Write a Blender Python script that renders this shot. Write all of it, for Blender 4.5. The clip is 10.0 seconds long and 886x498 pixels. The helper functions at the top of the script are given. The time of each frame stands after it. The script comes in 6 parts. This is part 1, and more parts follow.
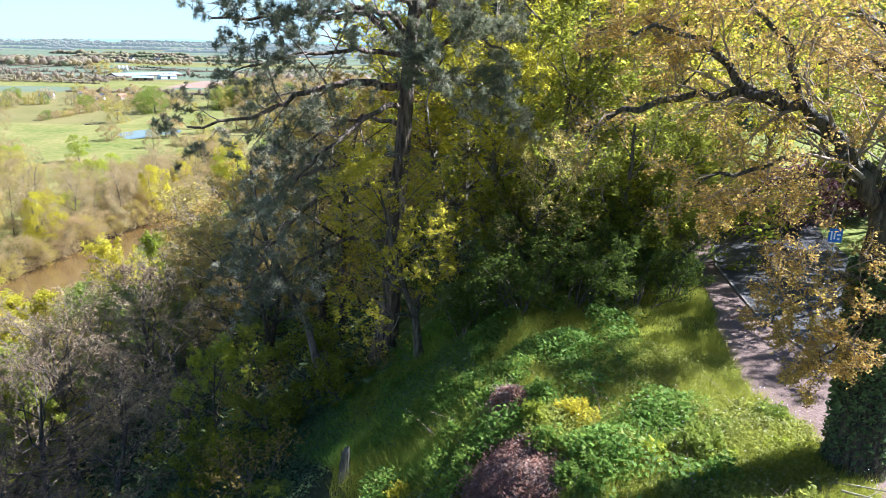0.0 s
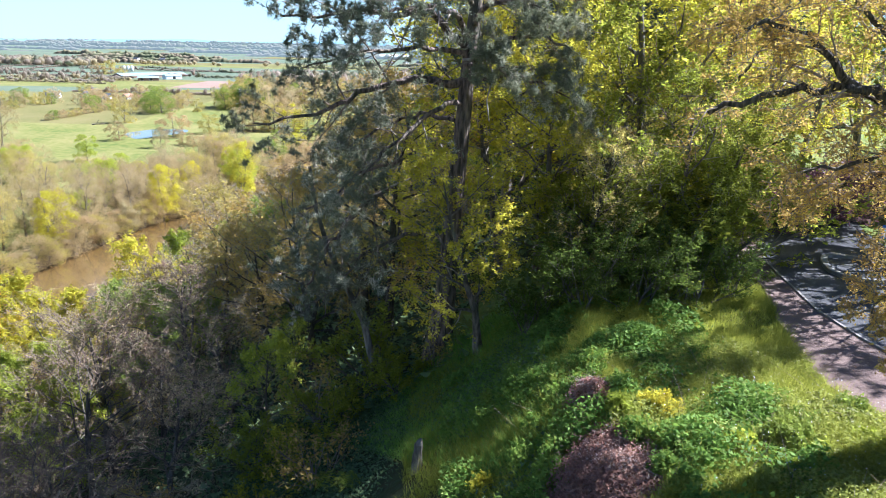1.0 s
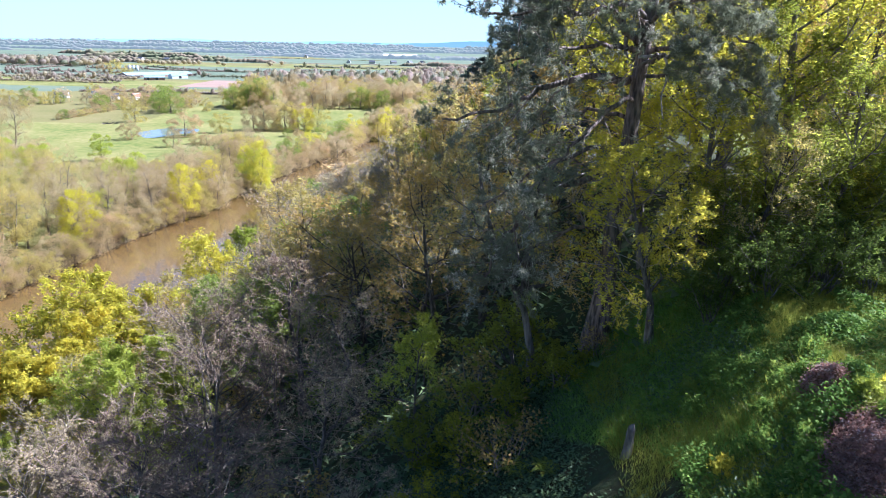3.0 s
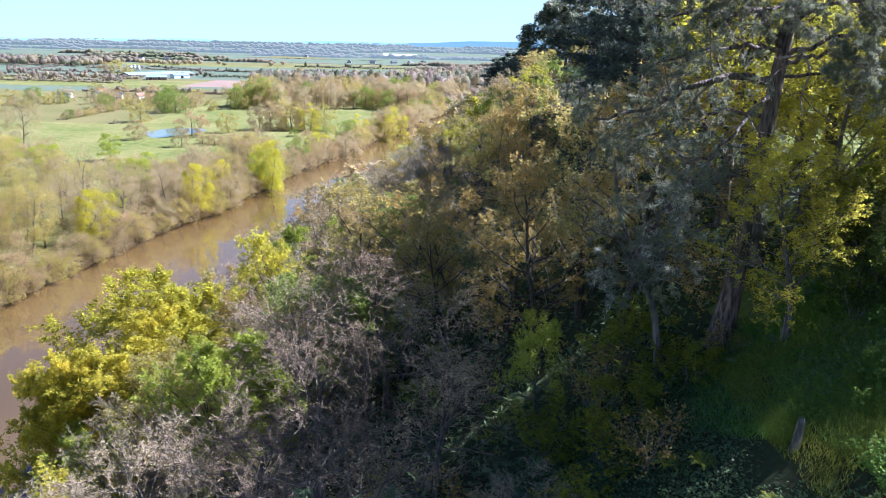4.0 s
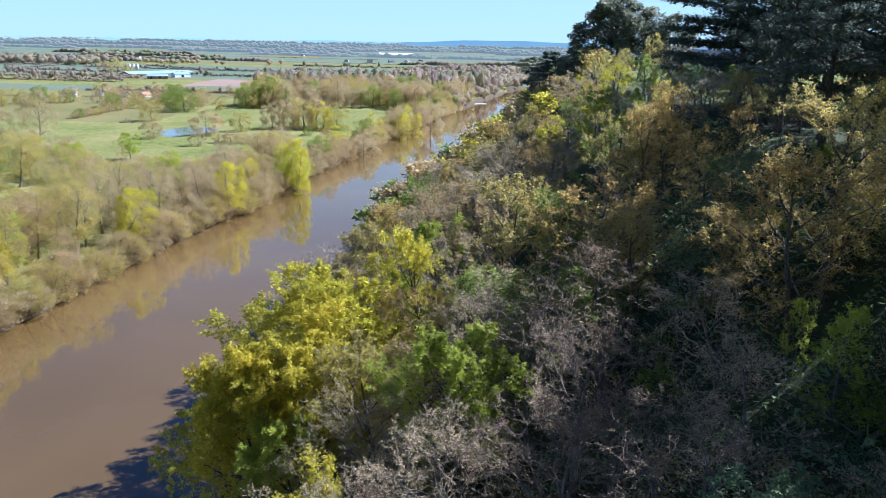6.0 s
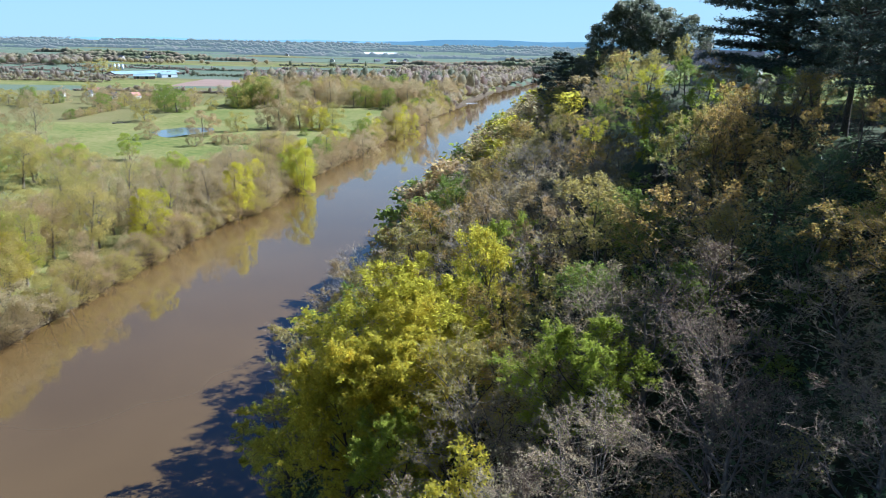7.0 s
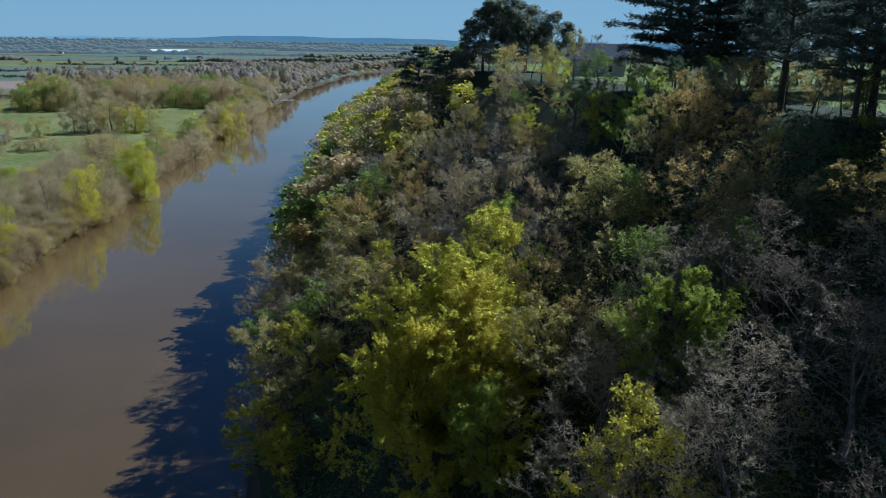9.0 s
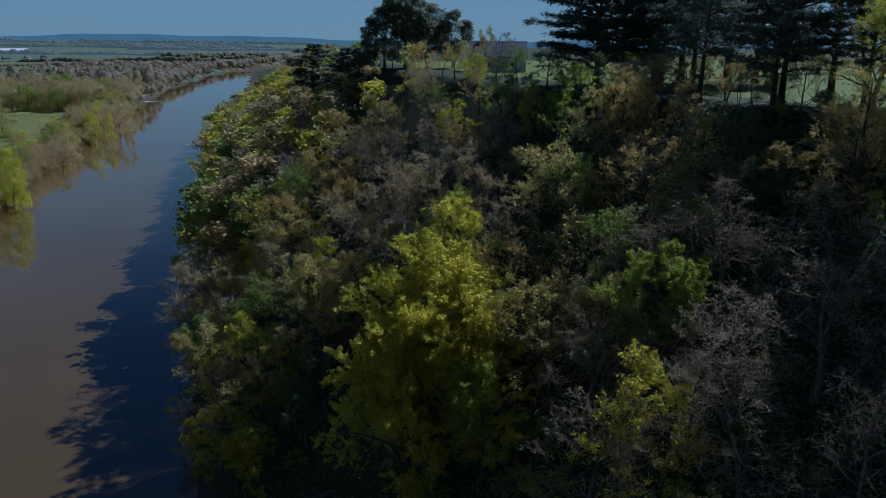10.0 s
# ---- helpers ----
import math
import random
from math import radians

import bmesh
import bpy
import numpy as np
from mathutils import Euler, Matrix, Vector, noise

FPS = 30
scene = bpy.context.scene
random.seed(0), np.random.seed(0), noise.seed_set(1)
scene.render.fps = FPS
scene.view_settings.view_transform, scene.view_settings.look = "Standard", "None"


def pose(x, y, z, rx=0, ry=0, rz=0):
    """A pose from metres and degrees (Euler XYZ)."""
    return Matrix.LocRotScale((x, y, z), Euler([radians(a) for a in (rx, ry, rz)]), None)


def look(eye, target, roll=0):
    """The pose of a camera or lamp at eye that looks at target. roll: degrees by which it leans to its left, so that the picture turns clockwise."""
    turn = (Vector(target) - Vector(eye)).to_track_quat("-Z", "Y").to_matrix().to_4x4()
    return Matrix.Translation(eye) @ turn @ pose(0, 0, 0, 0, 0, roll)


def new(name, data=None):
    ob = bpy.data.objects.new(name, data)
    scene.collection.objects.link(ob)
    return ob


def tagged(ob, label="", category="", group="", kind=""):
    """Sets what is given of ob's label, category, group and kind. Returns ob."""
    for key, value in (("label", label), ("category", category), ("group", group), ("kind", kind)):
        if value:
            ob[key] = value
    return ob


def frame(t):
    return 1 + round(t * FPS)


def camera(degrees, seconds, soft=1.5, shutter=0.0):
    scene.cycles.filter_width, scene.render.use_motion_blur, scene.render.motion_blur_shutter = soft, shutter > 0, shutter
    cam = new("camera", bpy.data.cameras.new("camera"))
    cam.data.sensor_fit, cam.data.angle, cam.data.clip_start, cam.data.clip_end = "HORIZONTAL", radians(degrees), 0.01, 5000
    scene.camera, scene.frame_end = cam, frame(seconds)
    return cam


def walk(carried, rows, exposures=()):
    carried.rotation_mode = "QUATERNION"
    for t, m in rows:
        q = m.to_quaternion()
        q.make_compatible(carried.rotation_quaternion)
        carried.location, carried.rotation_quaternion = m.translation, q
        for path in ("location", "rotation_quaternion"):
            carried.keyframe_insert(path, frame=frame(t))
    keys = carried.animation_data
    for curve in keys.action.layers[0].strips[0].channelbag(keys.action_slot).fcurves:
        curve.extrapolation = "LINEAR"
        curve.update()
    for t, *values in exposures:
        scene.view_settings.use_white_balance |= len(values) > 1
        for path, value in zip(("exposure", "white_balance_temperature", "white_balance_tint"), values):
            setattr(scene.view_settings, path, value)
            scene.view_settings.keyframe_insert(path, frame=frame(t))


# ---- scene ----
cam = camera(62.4, 10.0, soft=0.3)
METRES, EYE, TILT, LEAN, TURN = 64.0, 59.2, -15.7, -0.9, 0.0
ROWS = [
    (0.0, 0.0, 0.0, 0.0, 0.0, 0.0, -0.0),
    (0.5, -0.0113, -0.0028, -0.0008, 0.14, -0.02, -0.03),
    (1.0, -0.0284, -0.0041, -0.0024, 0.25, 0.02, -0.09),
    (1.5, -0.0465, -0.0052, -0.0031, 0.26, -0.02, -0.07),
    (2.0, -0.0678, -0.007, -0.0044, 0.33, -0.01, -0.11),
    (2.5, -0.0896, -0.01, -0.0053, 0.38, -0.02, -0.08),
    (4.0, -0.1937, -0.0203, -0.0074, 0.26, -0.04, -0.07),
    (4.5, -0.2396, -0.0219, -0.0087, 0.15, -0.05, -0.06),
    (5.0, -0.2919, -0.0244, -0.0106, 0.01, -0.07, -0.02),
    (5.5, -0.3434, -0.027, -0.0126, -0.15, -0.09, 0.01),
    (7.0, -0.5291, -0.0596, -0.0148, -1.61, -0.16, 0.47),
    (7.5, -0.6043, -0.0646, -0.0178, -3.36, -0.22, 0.94),
    (8.0, -0.6876, -0.0687, -0.021, -6.75, -0.37, 1.91),
    (8.5, -0.7656, -0.0733, -0.0214, -11.41, -0.68, 3.27),
    (9.0, -0.8457, -0.0726, -0.0215, -16.68, -1.16, 4.78),
    (9.5, -0.9182, -0.068, -0.0205, -21.58, -1.69, 6.08),
    (10.0, -0.9933, -0.0562, -0.0176, -26.72, -2.38, 7.39),
]
EXPOSURES = [(t, 1.36 - fade, kelvin, tint) for t, fade, kelvin, tint in ((0.0, -0.6, 5250, 14), (2.5, -0.6, 4950, 20), (4.5, -0.38, 4950, 22), (5.5, -0.17, 4900, 20), (7.4, 0.16, 4800, 9), (8.0, 0.36, 4700, 7), (8.5, 0.7, 4600, 7), (9.0, 1.06, 4550, 7), (9.5, 1.4, 4500, 8), (10.0, 1.8, 4500, 9))]
walk(cam, [(t, pose(0, 0, EYE, TILT, LEAN, TURN) @ pose(METRES * x, METRES * y, METRES * z, 90 + pitch, roll, yaw)) for t, x, y, z, yaw, pitch, roll in ROWS], EXPOSURES)


# ---- sky and sun ----
SUN_ELEVATION, SUN_SIDE = radians(43), radians(21)     # the sun stands to the east-north-east of the walk (x is east)
world = bpy.data.worlds.new("sky")
scene.world = world
world.use_nodes = True
nt = world.node_tree
sky = nt.nodes.new("ShaderNodeTexSky")
sky.sky_type, sky.sun_disc = "NISHITA", False
sky.sun_elevation, sky.sun_rotation = SUN_ELEVATION, radians(90) - SUN_SIDE
sky.air_density, sky.dust_density, sky.ozone_density = 1.0, 0.0, 6.0
sky.altitude = 600
thin_haze = nt.nodes.new("ShaderNodeMix")               # spring haze lies pale along the horizon and thins out higher up
thin_haze.data_type = "RGBA"
thin_haze.inputs[7].default_value = (7.6, 10.3, 10.6, 1)
sky_way, sky_axes, haze_depth = nt.nodes.new("ShaderNodeTexCoord"), nt.nodes.new("ShaderNodeSeparateXYZ"), nt.nodes.new("ShaderNodeMapRange")
haze_depth.interpolation_type = "SMOOTHSTEP"
for socket, value in zip(haze_depth.inputs[1:5], (0.0, 0.4, 0.85, 0.0)):
    socket.default_value = value
nt.links.new(sky_way.outputs["Generated"], sky_axes.inputs[0])
nt.links.new(sky_axes.outputs[2], haze_depth.inputs[0])
nt.links.new(haze_depth.outputs[0], thin_haze.inputs[0])
nt.links.new(sky.outputs[0], thin_haze.inputs[6])
nt.links.new(thin_haze.outputs[2], nt.nodes["Background"].inputs[0])
nt.nodes["Background"].inputs[1].default_value = 0.033
sun = new("sun", bpy.data.lights.new("sun", "SUN"))
sun.data.energy, sun.data.angle, sun.data.color = 5.0, radians(0.53), (1.0, 0.93, 0.82)
sun_way = Vector((math.cos(SUN_ELEVATION) * math.cos(SUN_SIDE), math.cos(SUN_ELEVATION) * math.sin(SUN_SIDE), math.sin(SUN_ELEVATION)))
sun.matrix_world = look(sun_way * 300, (0, 0, 0))

# ---- materials ----
def material(name, rough=0.8):
    m = bpy.data.materials.new(name)
    m.use_nodes = True
    b = m.node_tree.nodes["Principled BSDF"]
    b.inputs["Roughness"].default_value = rough
    return m, m.node_tree, b


def mix_colour(nt, fac, a, b):
    n = nt.nodes.new("ShaderNodeMix")
    n.data_type = "RGBA"
    for sock, v in ((n.inputs[0], fac), (n.inputs[6], a), (n.inputs[7], b)):
        if isinstance(v, (tuple, list)):
            sock.default_value = (*v, 1)
        elif isinstance(v, (int, float)):
            sock.default_value = v
        else:
            nt.links.new(v, sock)
    return n.outputs[2]


def noise_fac(nt, scale, detail=4, lo=0.35, hi=0.65, coords="Object", stretch=(1, 1, 1), distortion=0.0):
    tc = nt.nodes.new("ShaderNodeTexCoord")
    mp = nt.nodes.new("ShaderNodeMapping")
    mp.inputs["Scale"].default_value = stretch
    n = nt.nodes.new("ShaderNodeTexNoise")
    n.inputs["Scale"].default_value, n.inputs["Detail"].default_value = scale, detail
    n.inputs["Distortion"].default_value = distortion
    r = nt.nodes.new("ShaderNodeMapRange")
    r.inputs[1].default_value, r.inputs[2].default_value = lo, hi
    nt.links.new(tc.outputs[coords], mp.inputs[0])
    nt.links.new(mp.outputs[0], n.inputs["Vector"])
    nt.links.new(n.outputs[0], r.inputs[0])
    return r.outputs[0]


def add_bump(nt, b, fac, strength=0.5, distance=0.05):
    n = nt.nodes.new("ShaderNodeBump")
    n.inputs["Strength"].default_value, n.inputs["Distance"].default_value = strength, distance
    nt.links.new(fac, n.inputs["Height"])
    nt.links.new(n.outputs[0], b.inputs["Normal"])


def leaf_material(name, dark, light, accent=None, accent_share=0.12, through_light=0.45, rough=0.55, tree_vary=0.35):
    """Leaves: every leaf a shade of its own, every tree a little other than the next; light comes through them."""
    dark, light, accent = [(c[0] * 1.02, c[1], c[2] * 1.3 + 0.006) if c else None for c in (dark, light, accent)]
    m, nt, b = material(name, rough)
    geo = nt.nodes.new("ShaderNodeNewGeometry")
    info = nt.nodes.new("ShaderNodeObjectInfo")
    col = mix_colour(nt, geo.outputs["Random Per Island"], dark, light)
    big = noise_fac(nt, 0.55, 2, 0.3, 0.7)
    col = mix_colour(nt, big, col, mix_colour(nt, 0.5, col, light))
    if accent:
        step = nt.nodes.new("ShaderNodeMath")
        step.operation = "GREATER_THAN"
        patch = noise_fac(nt, 0.9, 3, 0.38, 0.62)
        both = nt.nodes.new("ShaderNodeMath")
        both.operation = "MULTIPLY"
        nt.links.new(geo.outputs["Random Per Island"], both.inputs[0])
        nt.links.new(patch, both.inputs[1])
        nt.links.new(both.outputs[0], step.inputs[0])
        step.inputs[1].default_value = 1 - accent_share * 2.2
        col = mix_colour(nt, step.outputs[0], col, accent)
    hsv = nt.nodes.new("ShaderNodeHueSaturation")
    for out, lo, hi, sock in (("Random", 0.5 - 0.035 * tree_vary, 0.5 + 0.025 * tree_vary, "Hue"), ("Random", 1 + 0.5 * tree_vary, 1 - 0.5 * tree_vary, "Value")):
        r = nt.nodes.new("ShaderNodeMapRange")
        r.inputs[3].default_value, r.inputs[4].default_value = lo, hi
        nt.links.new(info.outputs[out], r.inputs[0])
        nt.links.new(r.outputs[0], hsv.inputs[sock])
    hsv.inputs["Saturation"].default_value = 0.94
    nt.links.new(col, hsv.inputs["Color"])
    nt.links.new(hsv.outputs[0], b.inputs["Base Color"])
    b.inputs["Specular IOR Level"].default_value = 0.07
    tr = nt.nodes.new("ShaderNodeBsdfTranslucent")
    warm = mix_colour(nt, 0.35, hsv.outputs[0], tuple(min(1, c * 1.6) for c in light))
    nt.links.new(warm, tr.inputs[0])
    mix = nt.nodes.new("ShaderNodeMixShader")
    mix.inputs[0].default_value = through_light
    nt.links.new(b.outputs[0], mix.inputs[1])
    nt.links.new(tr.outputs[0], mix.inputs[2])
    nt.links.new(mix.outputs[0], nt.nodes["Material Output"].inputs[0])
    return m


def bark_material(name, dark, light, scale=6.0, stretch=(1, 1, 0.25)):
    m, nt, b = material(name, 0.9)
    f = noise_fac(nt, scale, 6, 0.35, 0.65, stretch=stretch)
    g = noise_fac(nt, 0.7, 3, 0.4, 0.7)
    col = mix_colour(nt, f, dark, light)
    col = mix_colour(nt, g, col, mix_colour(nt, 0.5, col, (0.10, 0.11, 0.06)))
    nt.links.new(col, b.inputs["Base Color"])
    add_bump(nt, b, f, 1.0, 0.07)
    return m


def ground_material(name, a, b_, c, s1=3.0, s2=0.12, rough=0.95, bump=0.06):
    m, nt, b = material(name, rough)
    f1, f2 = noise_fac(nt, s1, 6), noise_fac(nt, s2, 4)
    col = mix_colour(nt, f2, mix_colour(nt, f1, a, b_), mix_colour(nt, f1, b_, c))
    nt.links.new(col, b.inputs["Base Color"])
    b.inputs["Specular IOR Level"].default_value = 0.2
    add_bump(nt, b, f1, 0.7, bump)
    return m


def plain_material(name, colour, rough=0.6, vary=0.2, scale=2.0, metal=0.0, bump=0.0):
    m, nt, b = material(name, rough)
    f = noise_fac(nt, scale, 5)
    col = mix_colour(nt, f, tuple(c * (1 - vary) for c in colour), tuple(min(1, c * (1 + vary)) for c in colour))
    nt.links.new(col, b.inputs["Base Color"])
    b.inputs["Metallic"].default_value = metal
    if bump:
        add_bump(nt, b, f, 0.5, bump)
    return m


M = {
    "yellow": leaf_material("leaf_fresh_yellow_green", (0.245, 0.24, 0.013), (0.57, 0.53, 0.02), (0.74, 0.63, 0.02), 0.16, 0.72),
    "lime": leaf_material("leaf_lime_green", (0.19, 0.24, 0.017), (0.42, 0.47, 0.028), (0.56, 0.546, 0.039), 0.1, 0.6),
    "darkolive": leaf_material("leaf_dark_olive", (0.085, 0.115, 0.010), (0.30, 0.33, 0.018), (0.5, 0.48, 0.03), 0.14, 0.74),
    "limeolive": leaf_material("leaf_olive_lime", (0.15, 0.17, 0.010), (0.45, 0.44, 0.016), (0.64, 0.57, 0.022), 0.14, 0.74),
    "green": leaf_material("leaf_mid_green", (0.095, 0.145, 0.015), (0.26, 0.325, 0.033), (0.38, 0.46, 0.042), 0.1, 0.6),
    "dark": leaf_material("leaf_ivy_green", (0.05, 0.088, 0.024), (0.16, 0.225, 0.06), (0.22, 0.28, 0.09), 0.08, 0.3, 0.4),
    # green darkened to put the shade at the trees' foot into the leaves
    "shadegreen": leaf_material("leaf_shade_green", (0.03, 0.055, 0.005), (0.13, 0.18, 0.014), (0.28, 0.32, 0.025), 0.1, 0.6, 0.7),
    "palegreen": leaf_material("herb_pale_leaves", (0.17, 0.20, 0.02), (0.42, 0.44, 0.06), (0.58, 0.58, 0.22), 0.1, 0.5),
    "olive": leaf_material("leaf_olive", (0.24, 0.215, 0.045), (0.46, 0.40, 0.072), (0.58, 0.48, 0.055), 0.14, 0.68),
    "bronze": leaf_material("leaf_bronze_young_oak", (0.235, 0.172, 0.035), (0.47, 0.345, 0.058), (0.62, 0.46, 0.05), 0.15, 0.68),
    "oakleaf": leaf_material("leaf_old_oak", (0.24, 0.165, 0.035), (0.48, 0.34, 0.055), (0.66, 0.52, 0.05), 0.2, 0.55),
    "rust": leaf_material("leaf_rust_bud", (0.25, 0.19, 0.06), (0.42, 0.325, 0.10), (0.5, 0.39, 0.08), 0.15, 0.55),
    "bud": leaf_material("leaf_pale_bud", (0.28, 0.23, 0.085), (0.46, 0.385, 0.145), (0.5, 0.47, 0.17), 0.12, 0.58),
    # far trees: leaf colours paled and greyed to stand for haze
    "farwood": leaf_material("far_leafless_trees_hazed", (0.285, 0.245, 0.14), (0.37, 0.315, 0.185), None, 0.1, 0.65),
    "farolive": leaf_material("far_olive_trees_hazed", (0.28, 0.25, 0.12), (0.39, 0.345, 0.16), None, 0.1, 0.65),
    "fargreen": leaf_material("far_green_trees_hazed", (0.20, 0.215, 0.105), (0.28, 0.29, 0.14), None, 0.1, 0.65),
    "farrust": leaf_material("far_budding_trees_hazed", (0.28, 0.22, 0.13), (0.38, 0.30, 0.18), None, 0.1, 0.65),
    "haze": leaf_material("fine_twig_tips", (0.29, 0.222, 0.078), (0.43, 0.335, 0.118), None, 0.12, 0.68),
    "pine": leaf_material("pine_needles", (0.045, 0.064, 0.026), (0.24, 0.255, 0.115), (0.56, 0.54, 0.31), 0.22, 0.4, 0.55),
    "cedar": leaf_material("cedar_needles", (0.036, 0.056, 0.03), (0.13, 0.16, 0.082), (0.25, 0.26, 0.11), 0.14, 0.3, 0.6),
    "grass": leaf_material("grass_blades", (0.085, 0.135, 0.010), (0.38, 0.39, 0.03), (0.46, 0.43, 0.09), 0.07, 0.5),
    "lush": leaf_material("lush_grass", (0.072, 0.16, 0.013), (0.225, 0.385, 0.038), (0.4, 0.47, 0.06), 0.08, 0.55),
    "herb": leaf_material("herb_leaves", (0.055, 0.12, 0.010), (0.22, 0.335, 0.028), (0.42, 0.47, 0.08), 0.07, 0.42),
    "brownleaf": leaf_material("dead_leaves", (0.105, 0.048, 0.022), (0.36, 0.205, 0.105), (0.56, 0.42, 0.25), 0.14, 0.2, 0.95),
    "purpleleaf": leaf_material("purple_hedge_leaves", (0.07, 0.03, 0.03), (0.2, 0.10, 0.085), (0.3, 0.18, 0.13), 0.15, 0.2, 0.6),
    "straw": leaf_material("dry_stalks", (0.16, 0.11, 0.065), (0.34, 0.26, 0.16), None, 0.1, 0.1, 0.8),
    "flower": leaf_material("white_umbels", (0.5, 0.52, 0.4), (0.8, 0.8, 0.7), None, 0.1, 0.2),
    "bark": bark_material("bark_grey_brown", (0.06, 0.047, 0.038), (0.22, 0.18, 0.145)),
    "oakbark": bark_material("bark_oak", (0.016, 0.012, 0.009), (0.145, 0.11, 0.08), 17.0, (1, 1, 0.16)),
    "pinebark": bark_material("bark_pine", (0.035, 0.022, 0.018), (0.27, 0.19, 0.15), 9.0, (1, 1, 0.18)),
    "twig": bark_material("twig_grey", (0.22, 0.18, 0.145), (0.44, 0.37, 0.30), 3.0),
    "twigpale": bark_material("twig_pale_grey", (0.165, 0.11, 0.072), (0.34, 0.238, 0.158), 3.0),
    "twigtan": bark_material("twig_tan", (0.25, 0.18, 0.115), (0.48, 0.365, 0.24), 3.0),
    "twigbrown": bark_material("twig_brown", (0.17, 0.125, 0.1), (0.36, 0.275, 0.22), 3.0),
    "forest": ground_material("woodland_floor", (0.03, 0.022, 0.012), (0.05, 0.05, 0.018), (0.035, 0.06, 0.018)),
    "verge": ground_material("rough_grass", (0.08, 0.12, 0.018), (0.16, 0.19, 0.03), (0.2, 0.18, 0.055), 5.0, 0.4),
    "pasture": ground_material("pasture", (0.085, 0.115, 0.02), (0.165, 0.17, 0.04), (0.235, 0.2, 0.075), 0.28, 0.025),
    "pasture_dry": ground_material("pasture_dry", (0.11, 0.11, 0.03), (0.16, 0.145, 0.045), (0.18, 0.15, 0.06), 0.5, 0.02),
    # greyed blue-green: haze over far fields put into their base colour
    "hazed_field": ground_material("hazed_green_field", (0.09, 0.125, 0.075), (0.115, 0.145, 0.09), (0.135, 0.155, 0.10), 0.3, 0.015),
    "ploughed": ground_material("ploughed_soil", (0.20, 0.13, 0.10), (0.28, 0.19, 0.14), (0.25, 0.18, 0.14), 0.5, 0.03),
    "mud": ground_material("bank_mud", (0.06, 0.04, 0.025), (0.10, 0.07, 0.045), (0.09, 0.08, 0.04), 1.0, 0.1),
    "gravel": ground_material("red_gravel", (0.125, 0.083, 0.07), (0.215, 0.15, 0.127), (0.17, 0.125, 0.104), 14.0, 0.7, bump=0.02),
    "asphalt": ground_material("asphalt", (0.045, 0.045, 0.048), (0.07, 0.07, 0.075), (0.09, 0.085, 0.085), 20.0, 0.5, 0.85, 0.01),
    "slate": plain_material("slate_roof", (0.075, 0.08, 0.095), 0.5, 0.25, 3.0),
    "render_wall": plain_material("rendered_wall", (0.46, 0.43, 0.37), 0.85, 0.08, 1.5),
    "glass_dark": plain_material("window_pane", (0.03, 0.035, 0.04), 0.08, 0.1),
    "white_paint": plain_material("white_paint", (0.78, 0.78, 0.76), 0.5, 0.05),
    "sheet_blue": plain_material("pale_blue_sheet_roof", (0.27, 0.36, 0.37), 0.4, 0.12, 0.1),
    "sheet_white": plain_material("white_sheet", (0.72, 0.74, 0.74), 0.5, 0.06, 0.1),
    "brick": plain_material("brown_cladding", (0.26, 0.17, 0.13), 0.8, 0.15, 0.4),
    "tile_red": plain_material("clay_tile", (0.30, 0.15, 0.10), 0.8, 0.2, 1.0),
    "sign_blue": plain_material("sign_blue", (0.02, 0.14, 0.5), 0.35, 0.08),
    "galvanised": plain_material("galvanised_steel", (0.45, 0.46, 0.47), 0.4, 0.1, 5.0, 0.8),
    "kerbstone": plain_material("concrete_kerb", (0.19, 0.175, 0.15), 0.85, 0.2, 6.0, bump=0.01),
    "stumpwood": bark_material("rotten_stump", (0.06, 0.05, 0.042), (0.26, 0.22, 0.185), 5.0),
    "deadwood": bark_material("weathered_wood", (0.16, 0.13, 0.11), (0.42, 0.37, 0.33), 4.0),
    "foam": plain_material("white_water", (0.8, 0.82, 0.83), 0.6, 0.1, 2.0, bump=0.05),
    "heapsoil": ground_material("compost", (0.075, 0.04, 0.022), (0.16, 0.09, 0.05), (0.20, 0.125, 0.07), 8.0, 1.0, bump=0.05),
}


def water_material():
    m, nt, b = material("silty_water", 0.06)
    col = mix_colour(nt, noise_fac(nt, 0.02, 4, coords="Object"), (0.088, 0.054, 0.018), (0.112, 0.070, 0.025))
    nt.links.new(col, b.inputs["Base Color"])
    b.inputs["IOR"].default_value = 1.75
    n1 = noise_fac(nt, 0.9, 3, 0.0, 1.0, stretch=(1.0, 0.5, 1))
    n2 = noise_fac(nt, 0.05, 3, 0.35, 0.65)
    mul = nt.nodes.new("ShaderNodeMath")
    mul.operation = "MULTIPLY"
    nt.links.new(n1, mul.inputs[0])
    nt.links.new(n2, mul.inputs[1])
    add_bump(nt, b, mul.outputs[0], 0.1, 0.05)
    return m


def treeline_material(name, colours, glow=0.0):
    """Far woods: crowns in several spring colours, with finer mottling; glow paints the hazy air before them on as
    emission.
    """
    m, nt_, b = material(name, 1.0)
    crown = mix_colour(nt_, noise_fac(nt_, 0.075, 2, 0.38, 0.62), colours[0], colours[1])
    crown = mix_colour(nt_, noise_fac(nt_, 0.021, 3, 0.42, 0.6), crown, colours[2])
    crown = mix_colour(nt_, noise_fac(nt_, 0.5, 3, 0.3, 0.8), crown, mix_colour(nt_, 0.45, crown, (0.06, 0.06, 0.04)))
    nt_.links.new(crown, b.inputs["Base Color"])
    b.inputs["Specular IOR Level"].default_value = 0.0
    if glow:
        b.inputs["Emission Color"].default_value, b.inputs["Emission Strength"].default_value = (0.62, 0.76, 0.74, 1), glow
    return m


